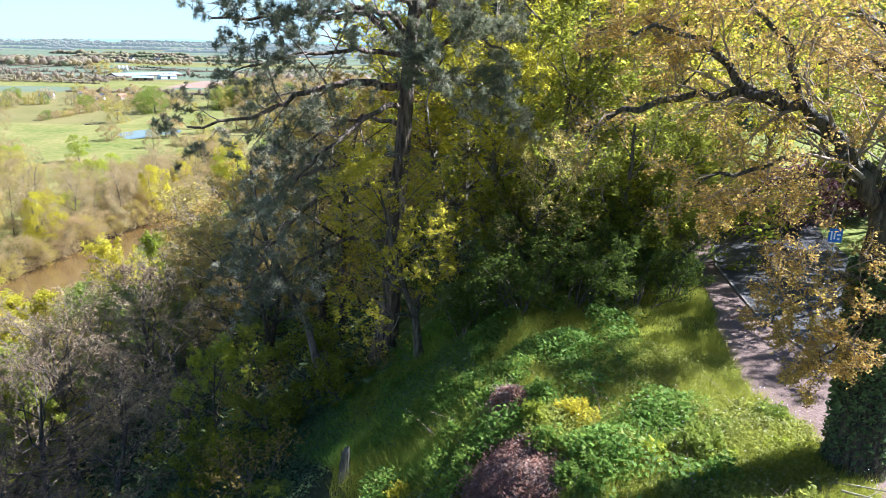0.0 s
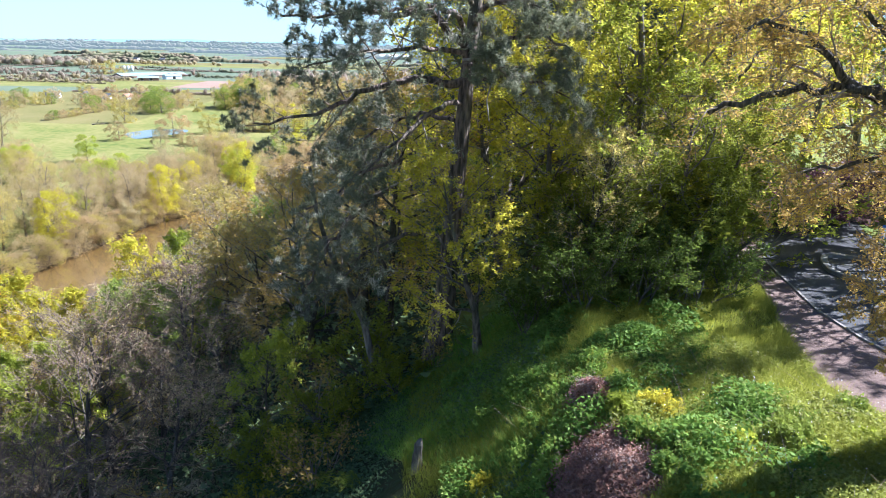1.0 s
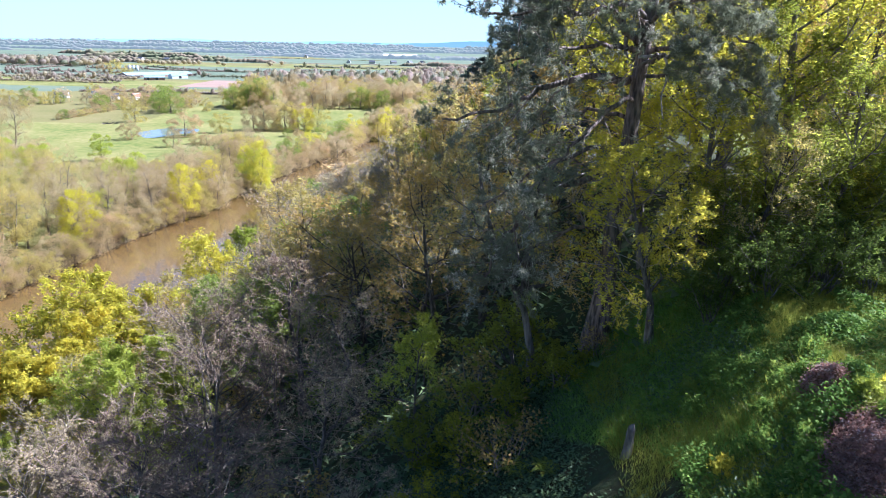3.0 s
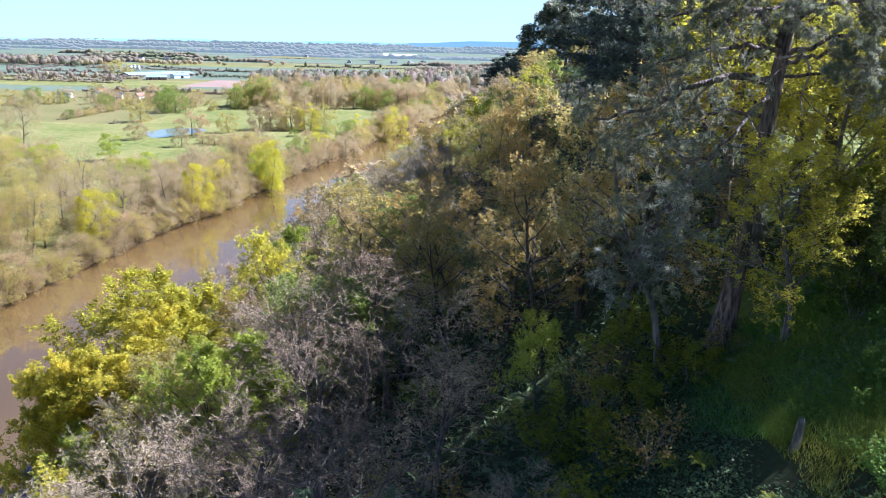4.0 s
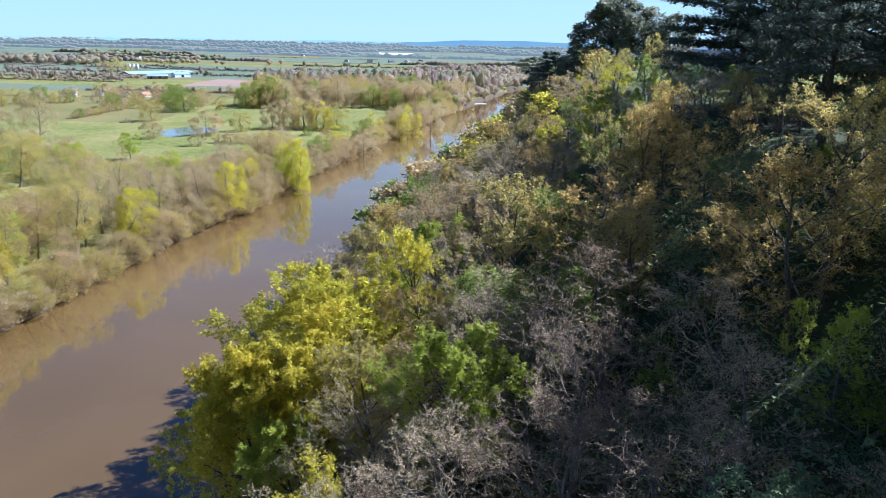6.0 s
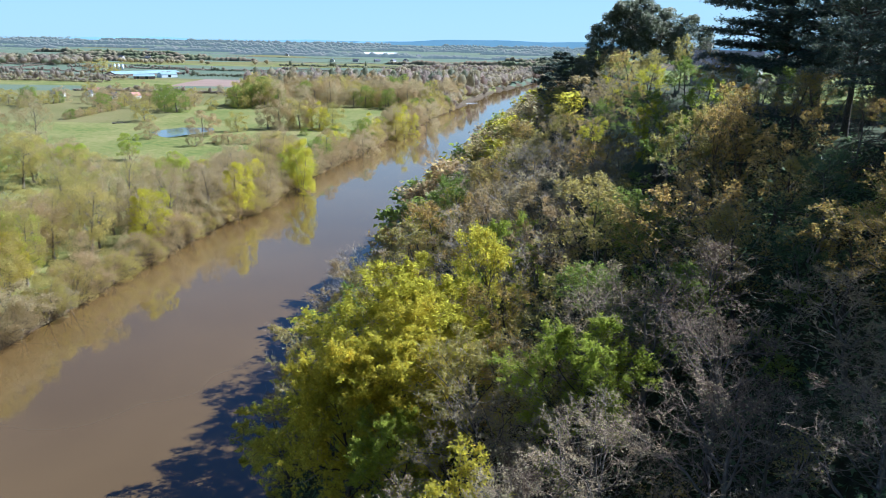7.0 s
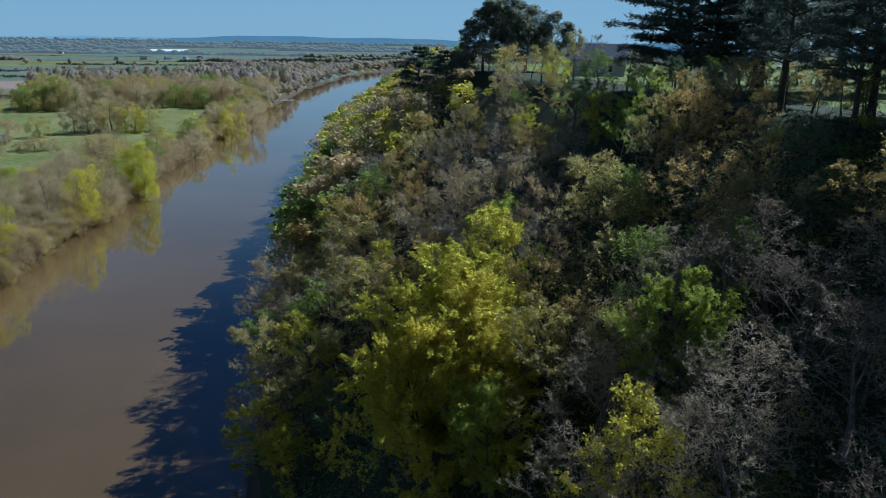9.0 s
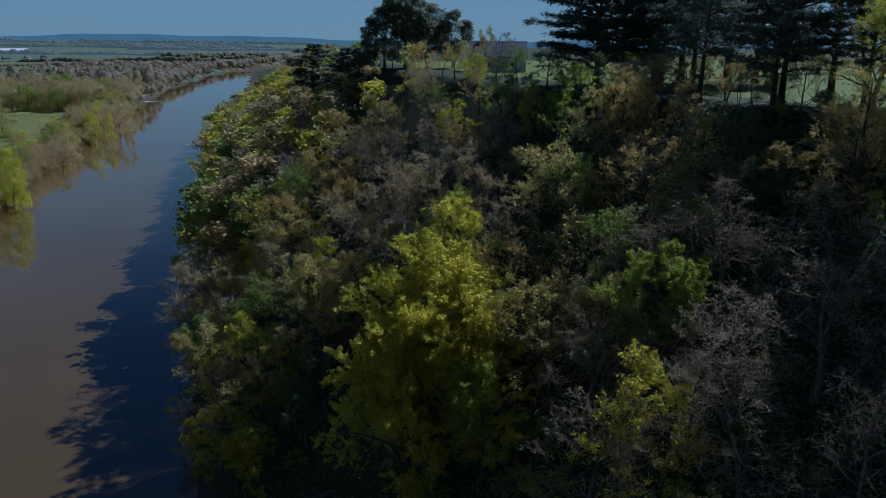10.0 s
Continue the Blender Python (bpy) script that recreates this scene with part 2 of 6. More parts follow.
M["farline"] = treeline_material("far_tree_lines", ((0.21, 0.175, 0.11), (0.24, 0.185, 0.13), (0.16, 0.17, 0.09)))
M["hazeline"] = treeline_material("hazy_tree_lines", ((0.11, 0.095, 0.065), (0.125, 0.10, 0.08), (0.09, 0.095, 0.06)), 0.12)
M["water"] = water_material()
M["pondwater"] = plain_material("clear_pond_water", (0.11, 0.12, 0.10), 0.06, 0.1, 0.2)


# ---- mesh helpers ----
def mesh_of(name, verts, faces, mats, index=None, smooth=False):
    """A mesh from arrays: verts n x 3, faces m x 3 or m x 4."""
    verts, faces = np.asarray(verts, np.float32), np.asarray(faces, np.int32)
    me = bpy.data.meshes.new(name)
    k = faces.shape[1]
    me.vertices.add(len(verts))
    me.vertices.foreach_set("co", verts.ravel())
    me.loops.add(faces.size)
    me.loops.foreach_set("vertex_index", faces.ravel())
    me.polygons.add(len(faces))
    me.polygons.foreach_set("loop_start", np.arange(0, faces.size, k, dtype=np.int32))
    me.polygons.foreach_set("loop_total", np.full(len(faces), k, np.int32))
    for m in mats if isinstance(mats, (list, tuple)) else [mats]:
        me.materials.append(m)
    if index is not None:
        me.polygons.foreach_set("material_index", np.asarray(index, np.int32))
    me.polygons.foreach_set("use_smooth", np.full(len(faces), smooth))
    me.update(calc_edges=True)
    me.validate()
    return me


def part(name, me, parent, label=""):
    """A mesh, or a bmesh already turned into one, as one object under a thing."""
    ob = new(name, me)
    ob.parent = parent
    return tagged(ob, label)


def bm_mesh(name, bm, mats, smooth=False):
    me = bpy.data.meshes.new(name)
    for f in bm.faces:
        f.smooth = smooth
    bm.to_mesh(me)
    bm.free()
    for m in mats if isinstance(mats, (list, tuple)) else [mats]:
        me.materials.append(m)
    return me


# ---- the lie of the land ----
LEVEL = 1.25      # the river's surface
BANK_Y = [-400, 0, 60, 100, 145, 180, 216, 245, 285, 340, 400, 500, 600, 900, 1300, 2200, 5000]
BANK_NEAR = [-150, -66, -55.5, -49.5, -43, -36, -28.8, -23, -14.5, -3, 10, 41, 76, 145, 245, 800, 2720]
BANK_FAR = [-240, -143, -128, -119, -112, -107.5, -100.5, -93.5, -87, -77, -64, -42, -20, 55, 185, 700, 2600]
EDGE_X = [-80, 2.4, 2.2, 1.0, 6, 8.5, 15.8, 20.9, 30, 48, 68, 112, 150, 300, 520, 1100, 2950]    # the brow of the hill above the near bank


def bend(y, table):
    return np.interp(y, BANK_Y, table)


def swell(x, y, size):
    """Smooth unevenness from a few crossed waves."""
    a = np.sin(x / size + 1.3 * np.sin(y / (1.7 * size))) + np.sin(y / (0.8 * size) + 1.1 * np.sin(x / (1.3 * size)) + 2.0)
    return a * 0.5


def land(x, y):
    x, y = np.asarray(x, float), np.asarray(y, float)
    near, far, edge = bend(y, BANK_NEAR), bend(y, BANK_FAR), bend(y, EDGE_X)
    d = (x - near) / (edge - near)
    top = np.interp(y, [-200, 200, 420, 800, 1500], [51.4, 51.4, 45, 25, 11])
    k = 0.022
    ramp = np.clip(d, 0, 1)
    ramp = np.where(ramp > 1 - 2 * k, 1 - k - k * np.clip((1 - ramp) / (2 * k), 0, 1) ** 2 + k * (1 - np.clip((1 - ramp) / (2 * k), 0, 1)) * 1.0, ramp)
    hill = 2.4 + (top - 2.4) * np.clip(ramp, 0, 1) ** 0.92 + 0.25 * swell(x, y, 3.0) * np.clip((1 - d) * 6, 0, 1) + np.clip(x - edge, 0, 60) * 0.004
    away = far - x
    plain = 3.4 + 0.5 * swell(x, y, 30) + np.clip((y - 500) / 3000, 0, 1) * 10 + np.clip(away - 600, 0, 2000) * 0.006
    bank_n = np.clip((x - near) / 1.5, -1, 1)
    bank_f = np.clip((far - x) / 3.0, -1, 1)
    z = np.where(x >= near, hill, np.where(x <= far, plain, -1.2))
    z = np.where((x < near) & (x > near - 3), -1.2 + (1 - (near - x) / 3) * 3.2, z)
    z = np.where((x > far) & (x < far + 4), -1.2 + (1 - (x - far) / 4) * 4.2, z)
    rise = np.clip((np.hypot(x, y) - 2600) / 2200, 0, 1) ** 1.5
    return z + rise * (9 + 6 * swell(x, y, 420))


def height(x, y):
    return float(land(x, y))


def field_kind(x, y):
    """Which kind of field lies where on the plain: bands between hedges; kind 4 has haze in its colour."""
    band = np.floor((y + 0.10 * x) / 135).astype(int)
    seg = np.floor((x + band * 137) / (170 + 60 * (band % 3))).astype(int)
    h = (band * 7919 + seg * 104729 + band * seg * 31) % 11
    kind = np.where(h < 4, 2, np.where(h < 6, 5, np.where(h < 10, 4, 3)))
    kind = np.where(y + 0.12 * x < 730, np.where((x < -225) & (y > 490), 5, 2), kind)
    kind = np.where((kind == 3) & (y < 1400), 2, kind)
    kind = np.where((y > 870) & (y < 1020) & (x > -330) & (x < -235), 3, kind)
    # the farthest fields nearly all take the hazed colour
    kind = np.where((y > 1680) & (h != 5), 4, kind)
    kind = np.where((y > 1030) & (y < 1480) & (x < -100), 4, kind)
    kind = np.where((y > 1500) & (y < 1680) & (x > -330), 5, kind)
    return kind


GRID_X = np.unique(np.concatenate([np.arange(-4500, -700, 110), np.arange(-700, -160, 15), np.arange(-160, -20, 3.5), np.arange(-20, 24, 0.8), np.arange(24, 80, 4), np.arange(80, 400, 20), np.arange(400, 4600, 130)]))
GRID_Y = np.unique(np.concatenate([np.arange(-900, -40, 60), np.arange(-40, 10, 4), np.arange(10, 34, 0.8), np.arange(34, 160, 4), np.arange(160, 420, 8), np.arange(420, 900, 15), np.arange(900, 2400, 40), np.arange(2400, 4950, 120)]))


def build_ground():
    gx, gy = np.meshgrid(GRID_X, GRID_Y)
    z = land(gx, gy)
    nx, ny = len(GRID_X), len(GRID_Y)
    verts = np.stack([gx.ravel(), gy.ravel(), z.ravel()], 1)
    i = (np.arange(ny - 1)[:, None] * nx + np.arange(nx - 1)[None, :]).ravel()
    faces = np.stack([i, i + 1, i + 1 + nx, i + nx], 1)
    cx, cy = verts[faces, 0].mean(1), verts[faces, 1].mean(1)
    near, far = bend(cy, BANK_NEAR), bend(cy, BANK_FAR)
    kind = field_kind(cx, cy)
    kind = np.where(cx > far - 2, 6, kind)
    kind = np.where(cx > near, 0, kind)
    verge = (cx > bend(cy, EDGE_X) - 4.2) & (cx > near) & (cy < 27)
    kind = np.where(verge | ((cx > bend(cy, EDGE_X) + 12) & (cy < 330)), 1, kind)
    mats = [M[k] for k in ("forest", "verge", "pasture", "ploughed", "hazed_field", "pasture_dry", "mud")]
    ob = new("ground", mesh_of("ground", verts, faces, mats, kind, True))
    return tagged(ob, "river valley ground of pasture, fields and a steep wooded hillside", "ground", kind="structure")


def build_water():
    ys = np.array([-400, -200, 0, 60, 100, 145, 180, 216, 245, 285, 340, 400, 450, 500, 550, 600, 750, 900, 1100, 1300])
    rows = [[(float(bend(y, BANK_FAR)) - 4, y, LEVEL), (float(bend(y, BANK_NEAR)) + 3, y, LEVEL)] for y in ys]
    verts = [p for r in rows for p in r]
    faces = [(2 * i, 2 * i + 1, 2 * i + 3, 2 * i + 2) for i in range(len(ys) - 1)]
    ob = new("river", mesh_of("river", verts, faces, M["water"]))
    return tagged(ob, "broad brown silty river with a smooth surface", "river", kind="structure")


build_ground()
build_water()


# ---- trees: a branching skeleton, tubes round it, leaves on its twigs ----
def unit(v):
    return v / (np.linalg.norm(v) + 1e-9)


def grow(rng, start, way, length, radius, level, plan, out, parent=-1, at=0.0, path=None, thin=0.6):
    """One branch and its children. plan: for each level (steps, wiggle, upward pull, children, first, angle, length share, dome).
    path: points that this branch follows instead of growing free."""
    steps, wiggle, lift, kids, first, angle, share, dome = plan[level]
    if path is None:
        pts, rad = [start], [radius]
        p, d = start, way
        for s in range(steps):
            d = unit(d + rng.normal(0, wiggle, 3) + np.array((0, 0, lift)))
            p = p + d * length / steps
            pts.append(p)
            rad.append(radius * (1 - 0.8 * (s + 1) / steps))
        pts, rad = np.array(pts), np.array(rad)
    else:
        pts = np.array(path, float)
        steps = len(pts) - 1
        length = np.linalg.norm(np.diff(pts, axis=0), axis=1).sum()
        rad = radius * np.linspace(1, 0.25, steps + 1)
    me = len(out)
    out.append((level, pts, rad, parent, at))
    if level + 1 >= len(plan):
        return me
    n = max(1, int(round(kids * rng.uniform(0.85, 1.15))))
    turn = rng.uniform(0, 6.28)
    for i in range(n):
        g = (i + rng.uniform(0.1, 0.9)) / n
        f = first + (1 - first) * g
        j = min(int(f * steps), steps - 1)
        w = f * steps - j
        q = pts[j] * (1 - w) + pts[j + 1] * w
        axis = unit(pts[j + 1] - pts[j])
        side = unit(np.cross(axis, (0.31, 0.52, 0.79)))
        up = np.cross(axis, side)
        turn += 2.4 + rng.normal(0, 0.4)
        a = angle * rng.uniform(0.75, 1.25)
        if level == 0 and dome:
            a *= 1.15 - 0.55 * g
        nd = axis * math.cos(a) + (side * math.cos(turn) + up * math.sin(turn)) * math.sin(a)
        shape = (0.55 + 0.75 * math.sin(math.pi * (0.12 + 0.72 * g))) * (1 - 0.35 * g) if dome else 1.15 - 0.6 * g
        ln = length * share * shape * rng.uniform(0.75, 1.25)
        grow(rng, q, unit(nd), ln, max(0.006, np.interp(f, np.linspace(0, 1, steps + 1), rad) * thin), level + 1, plan, out, me, f, None, thin)
    return me


def tubes(branches, top, sides=(8, 5, 3, 3, 3), least=0.0, split=2):
    """All branches up to level top as one connected skin; faces of the levels from split on take the second material."""
    vs, fs, ix, base, where = [], [], [], 0, {}
    for n_, (level, pts, rad, parent, at) in enumerate(branches):
        if level > top:
            continue
        k = sides[min(level, len(sides) - 1)]
        ax = np.gradient(pts, axis=0)
        ax /= np.linalg.norm(ax, axis=1)[:, None] + 1e-9
        ref = np.array((0.9, 0.1, 0.2)) if abs(ax[0, 2]) > 0.7 else np.array((0.05, 0.1, 1.0))
        s = np.cross(ax, ref)
        s /= np.linalg.norm(s, axis=1)[:, None] + 1e-9
        u = np.cross(ax, s)
        th = np.arange(k) * 2 * np.pi / k
        r = np.maximum(rad, least)[:, None, None]
        if level == 0:
            r = r * (1 + 0.5 * np.exp(-np.linspace(0, 9, len(pts))))[:, None, None]
        ring = pts[:, None, :] + r * (s[:, None, :] * np.cos(th)[None, :, None] + u[:, None, :] * np.sin(th)[None, :, None])
        n = len(pts)
        vs.append(ring.reshape(-1, 3))
        a = np.arange(n - 1)[:, None] * k
        j = np.arange(k)[None, :]
        jn = (j + 1) % k
        q = np.stack([a + j, a + jn, a + k + jn, a + k + j], -1).reshape(-1, 4) + base
        if parent in where:
            pb, pn, pk = where[parent]
            q = np.concatenate([q, [[pb + int(round(at * (pn - 1))) * pk, base, base + 1, base + 2]]])
        fs.append(q)
        ix.append(np.full(len(q), 1 if level >= split else 0))
        where[n_] = (base, n, k)
        base += n * k
    return np.concatenate(vs), np.concatenate(fs), np.concatenate(ix)


def leaf_quads(rng, at, size, flat=0.5, long=1.5, fold=0.25, spread=0.5):
    """Kite-shaped, slightly folded leaves at the points given."""
    n = len(at)
    sz = size * rng.uniform(1 - spread, 1 + spread, n)[:, None]
    nrm = rng.normal(0, 1, (n, 3))
    nrm[:, 2] = np.abs(nrm[:, 2]) + flat
    nrm /= np.linalg.norm(nrm, axis=1)[:, None]
    d = np.cross(nrm, rng.normal(0, 1, (n, 3)))
    d /= np.linalg.norm(d, axis=1)[:, None] + 1e-9
    s = np.cross(nrm, d)
    tip = at + d * sz * long * 0.5
    tail = at - d * sz * long * 0.5
    l = at + s * sz * 0.5 + nrm * sz * fold + d * sz * 0.1
    r = at - s * sz * 0.5 + nrm * sz * fold + d * sz * 0.1
    v = np.stack([tail, r, tip, l], 1).reshape(-1, 3)
    return v, np.arange(4 * n).reshape(-1, 4)


def leaf_tris(rng, at, size, flat=0.5, long=1.6, spread=0.5):
    """Small pointed leaves, one face each, for trees that stand further off."""
    n = len(at)
    sz = size * rng.uniform(1 - spread, 1 + spread, n)[:, None]
    nrm = rng.normal(0, 1, (n, 3))
    nrm[:, 2] = np.abs(nrm[:, 2]) + flat
    nrm /= np.linalg.norm(nrm, axis=1)[:, None]
    d = np.cross(nrm, rng.normal(0, 1, (n, 3)))
    d /= np.linalg.norm(d, axis=1)[:, None] + 1e-9
    s = np.cross(nrm, d)
    v = np.stack([at - d * sz * long * 0.4 + s * sz * 0.55, at - d * sz * long * 0.4 - s * sz * 0.55, at + d * sz * long * 0.6], 1).reshape(-1, 3)
    return v, np.arange(3 * n).reshape(-1, 3)


def on_twigs(rng, branches, level, count, jitter, last=0.0):
    """Points strewn along the branches of the levels from `level` up."""
    ch = [b[1] for b in branches if b[0] >= level]
    m = min(len(c) for c in ch)
    arr = np.array([c[:m] for c in ch])
    pick = rng.integers(0, len(ch), count)
    t = rng.uniform(last, 1.0, count) * (m - 1)
    j = np.minimum(t.astype(int), m - 2)
    w = (t - j)[:, None]
    return arr[pick, j] * (1 - w) + arr[pick, j + 1] * w + rng.normal(0, jitter, (count, 3))


def twig_spray(rng, branches, level, count, length, width):
    """Thin bare twigs that fan out from the finer branches."""
    ch = [b[1] for b in branches if b[0] >= level]
    m = min(len(c) for c in ch)
    arr = np.array([c[:m] for c in ch])
    pick = rng.integers(0, len(ch), count)
    t = rng.uniform(0.1, 1.0, count) * (m - 1)
    j = np.minimum(t.astype(int), m - 2)
    w = (t - j)[:, None]
    at = arr[pick, j] * (1 - w) + arr[pick, j + 1] * w
    d = arr[pick, j + 1] - arr[pick, j]
    d /= np.linalg.norm(d, axis=1)[:, None] + 1e-9
    d = d + rng.normal(0, 0.55, (count, 3)) + np.array((0, 0, 0.25))
    d /= np.linalg.norm(d, axis=1)[:, None] + 1e-9
    s = np.cross(d, rng.normal(0, 1, (count, 3)))
    s /= np.linalg.norm(s, axis=1)[:, None] + 1e-9
    ln = length * rng.uniform(0.5, 1.4, (count, 1))
    v = np.stack([at - s * width, at + s * width, at + d * ln], 1).reshape(-1, 3)
    return v, np.arange(3 * count).reshape(-1, 3)


def puff_points(rng, tall, broad, low, lobes, count):
    """Points on a crown that is heaped up of rounded boughs, each of them a heap of leafy clumps."""
    zc, hz = tall * (1 + low) / 2, tall * (1 - low) / 2
    u = np.clip(np.linspace(-0.9, 0.97, lobes) + rng.normal(0, 0.05, lobes), -0.95, 0.98)
    a = np.arange(lobes) * 2.4 + rng.normal(0, 0.35, lobes)
    flat_ = np.sqrt(1 - u * u) * broad / 2 * rng.uniform(0.45, 0.8, lobes)
    c = np.stack([np.cos(a) * flat_, np.sin(a) * flat_, zc + u * hz * rng.uniform(0.6, 0.9, lobes)], 1)
    big = broad / 2 * rng.uniform(0.75, 1.25, lobes) * 1.25 / lobes ** 0.5
    per = 9
    way = rng.normal(0, 1, (lobes * per, 3)) + np.repeat((c - np.array((0, 0, zc))) / broad * 1.6, per, 0) + np.array((0, 0, 0.45))
    way /= np.linalg.norm(way, axis=1)[:, None]
    rb = np.repeat(big, per)
    cc = np.repeat(c, per, 0) + way * (rb * rng.uniform(0.55, 0.95, lobes * per))[:, None]
    small = rb * rng.uniform(0.3, 0.5, lobes * per)
    k = rng.choice(lobes * per, count, p=small ** 2 / (small ** 2).sum())
    d = rng.normal(0, 1, (count, 3))
    d[:, 2] += 0.3
    d /= np.linalg.norm(d, axis=1)[:, None]
    p = cc[k] + d * (small[k] * rng.uniform(0.35, 1.15, count) ** 0.6)[:, None]
    inner = rng.random(count) < 0.08                     # some leaf inside, so that no crown is hollow
    d2 = d * np.array((broad / 2, broad / 2, hz)) * rng.uniform(0.4, 0.75, (count, 1)) + np.array((0, 0, zc))
    p = np.where(inner[:, None], d2, p)
    p[:, 2] = np.maximum(p[:, 2], 0.1)
    return p


def puffy(tall, broad, leaf, leaves, size, low=0.05, puffs=16, bark="bark", twig="twig", limbs=9, show=1, least=0.03, long=1.6, bole=0.08, spray=None, haze=None, stems=1):
    """A tree seen from afar: boughs that carry rounded masses of leaf or of fine twigs."""
    def make(rng):
        br = []
        for i in range(stems):
            lean = rng.normal(0, 0.04 if stems == 1 else 0.25, 2)
            plan = [(7, 0.07, 0.03, limbs, bole, 0.95, 0.31 * broad / tall, True), (4, 0.16, 0.06, 5, 0.25, 0.75, 0.5, False), (3, 0.2, 0.05, 4, 0.2, 0.7, 0.5, False)]
            grow(rng, np.zeros(3), unit(np.array((lean[0], lean[1], 1))), tall * 0.8, tall * 0.02 / stems ** 0.4, 0, plan, br, 0 if i else -1)
        pieces = [wood(br, show, bark, twig, (5, 4, 3), least)]
        v, f = leaf_tris(rng, puff_points(rng, tall, broad, low, puffs, leaves), size, long=long)
        pieces.append(("crown", mesh_of("crown", v, f, M[leaf])))
        if haze:
            n, sz, m_ = haze
            v, f = leaf_tris(rng, puff_points(rng, tall * 1.01, broad * 1.03, low, puffs, n), sz, long=6.0)
            pieces.append(("twig_spray", mesh_of("twig_spray", v, f, M[m_])))
        return tall, pieces
    return make


class Species:
    """One kind of tree: the mesh data of a few individuals, planted many times."""

    def __init__(self, name, label, category, makers, seed):
        self.name, self.label, self.category, self.makers, self.seed = name, label, category, makers, seed
        self.made = {}
        self.count = 0

    def plant(self, x, y, tall, turn=None, z=None, squeeze=1.0, which=None, lean=0.0):
        k = self.count % len(self.makers) if which is None else which
        self.count += 1
        if turn is None:
            turn = (self.count * 137.5 + self.seed * 31) % 360
        if k not in self.made:
            self.made[k] = self.makers[k](np.random.default_rng(self.seed * 100 + k))
            self.made[k] = (max(max(v.co.z for v in me.vertices) for _, me in self.made[k][1]), self.made[k][1])
        own, pieces = self.made[k]
        s = tall / own
        z = height(x, y) - 0.15 if z is None else z
        ob = new(self.name)
        ob.matrix_basis = pose(x, y, z, lean, 0, turn) @ Matrix.Diagonal((s * squeeze, s * squeeze, s, 1))
        for pname, me in pieces:
            piece = part(pname, me, ob)
            if pname in ("twig_spray", "needles"):
                tagged(piece, kind="stuff")
        return tagged(ob, self.label, self.category, self.name + "s")


def wood(br, top, bark, twig, sides=(8, 5, 3, 3, 3), least=0.012, split=2):
    v, f, ix = tubes(br, top, sides, least, split)
    return ("trunk", mesh_of("trunk", v, f, [M[bark], M[twig]], ix, True))


def broadleaf(tall, leaf, bark, leaves, size, crown=0.42, bole=0.2, limbs=11, boughs=7, twigs=5, show=2, least=0.012, stems=1, twig="twig", sides=(7, 4, 3, 3), spray=None, kink=0):
    """limbs, boughs, twigs: how many children each level has; show: the highest level whose wood is seen."""
    def make(rng):
        br = []
        for i in range(stems):
            lean = rng.normal(0, 0.05 if stems == 1 else 0.3, 2)
            plan = [(7, 0.07, 0.03, limbs, bole, 1.0, crown, True),
                    (5 + kink, 0.14 + 0.05 * kink, 0.06, boughs, 0.25, 0.75, 0.5, False),
                    (3 + kink, 0.18 + 0.06 * kink, 0.05, twigs, 0.15, 0.75, 0.55, False),
                    (2 + kink // 2, 0.22 + 0.06 * kink, 0.04, 0, 0, 0, 0, False)]
            grow(rng, np.zeros(3), unit(np.array((lean[0], lean[1], 1))), tall * 0.9 * rng.uniform(0.88, 1), tall * 0.016 / stems ** 0.4 + 0.02, 0, plan, br)
        pieces = [wood(br, show, bark, twig, sides, least)]
        if leaves:
            v, f = leaf_tris(rng, on_twigs(rng, br, 3, leaves, size * 1.1, 0.1), size)
            pieces.append(("crown", mesh_of("crown", v, f, M[leaf])))
        if spray:
            v, f = twig_spray(rng, br, 2, *spray)
            pieces.append(("twig_spray", mesh_of("twig_spray", v, f, M[twig])))
        return tall, pieces
    return make


def shrub(tall, leaf, leaves, size, bark="bark", wide=1.0, stems=7):
    def make(rng):
        br = []
        for i in range(stems):
            a = i * 0.9 + rng.uniform(0, 0.5)
            w = unit(np.array((math.cos(a) * wide * rng.uniform(0.2, 1), math.sin(a) * wide * rng.uniform(0.2, 1), 1)))
            plan = [(4, 0.14, 0.04, 6, 0.2, 0.7, 0.5, False), (3, 0.2, 0.05, 4, 0.2, 0.7, 0.5, False), (2, 0.2, 0.03, 0, 0, 0, 0, False)]
            grow(rng, np.array((rng.normal(0, 0.2), rng.normal(0, 0.2), 0)), w, tall * rng.uniform(0.7, 1.0), 0.03 + tall * 0.006, 0, plan, br, 0 if i else -1)
        v, f, ix = tubes(br, 1, (4, 3, 3), 0.008, 9)
        lv, lf = leaf_tris(rng, on_twigs(rng, br, 2, leaves, size * 1.3, 0.1), size)
        return tall, [("stem", mesh_of("stem", v, f, M[bark], smooth=True)), ("foliage", mesh_of("foliage", lv, lf, M[leaf]))]
    return make


def needle_tufts(rng, at, out, length, per, width=0.012):
    """Tufts of thin needles: per blades at each point, spreading about the way out."""
    n = len(at)
    a = np.repeat(at, per, 0)
    d = np.repeat(out, per, 0) + rng.normal(0, 0.55, (n * per, 3))
    d /= np.linalg.norm(d, axis=1)[:, None] + 1e-9
    s = np.cross(d, rng.normal(0, 1, (n * per, 3)))
    s /= np.linalg.norm(s, axis=1)[:, None] + 1e-9
    ln = length * rng.uniform(0.6, 1.2, (n * per, 1))
    v = np.stack([a - s * width, a + s * width, a + d * ln], 1).reshape(-1, 3)
    return v, np.arange(3 * n * per).reshape(-1, 3)


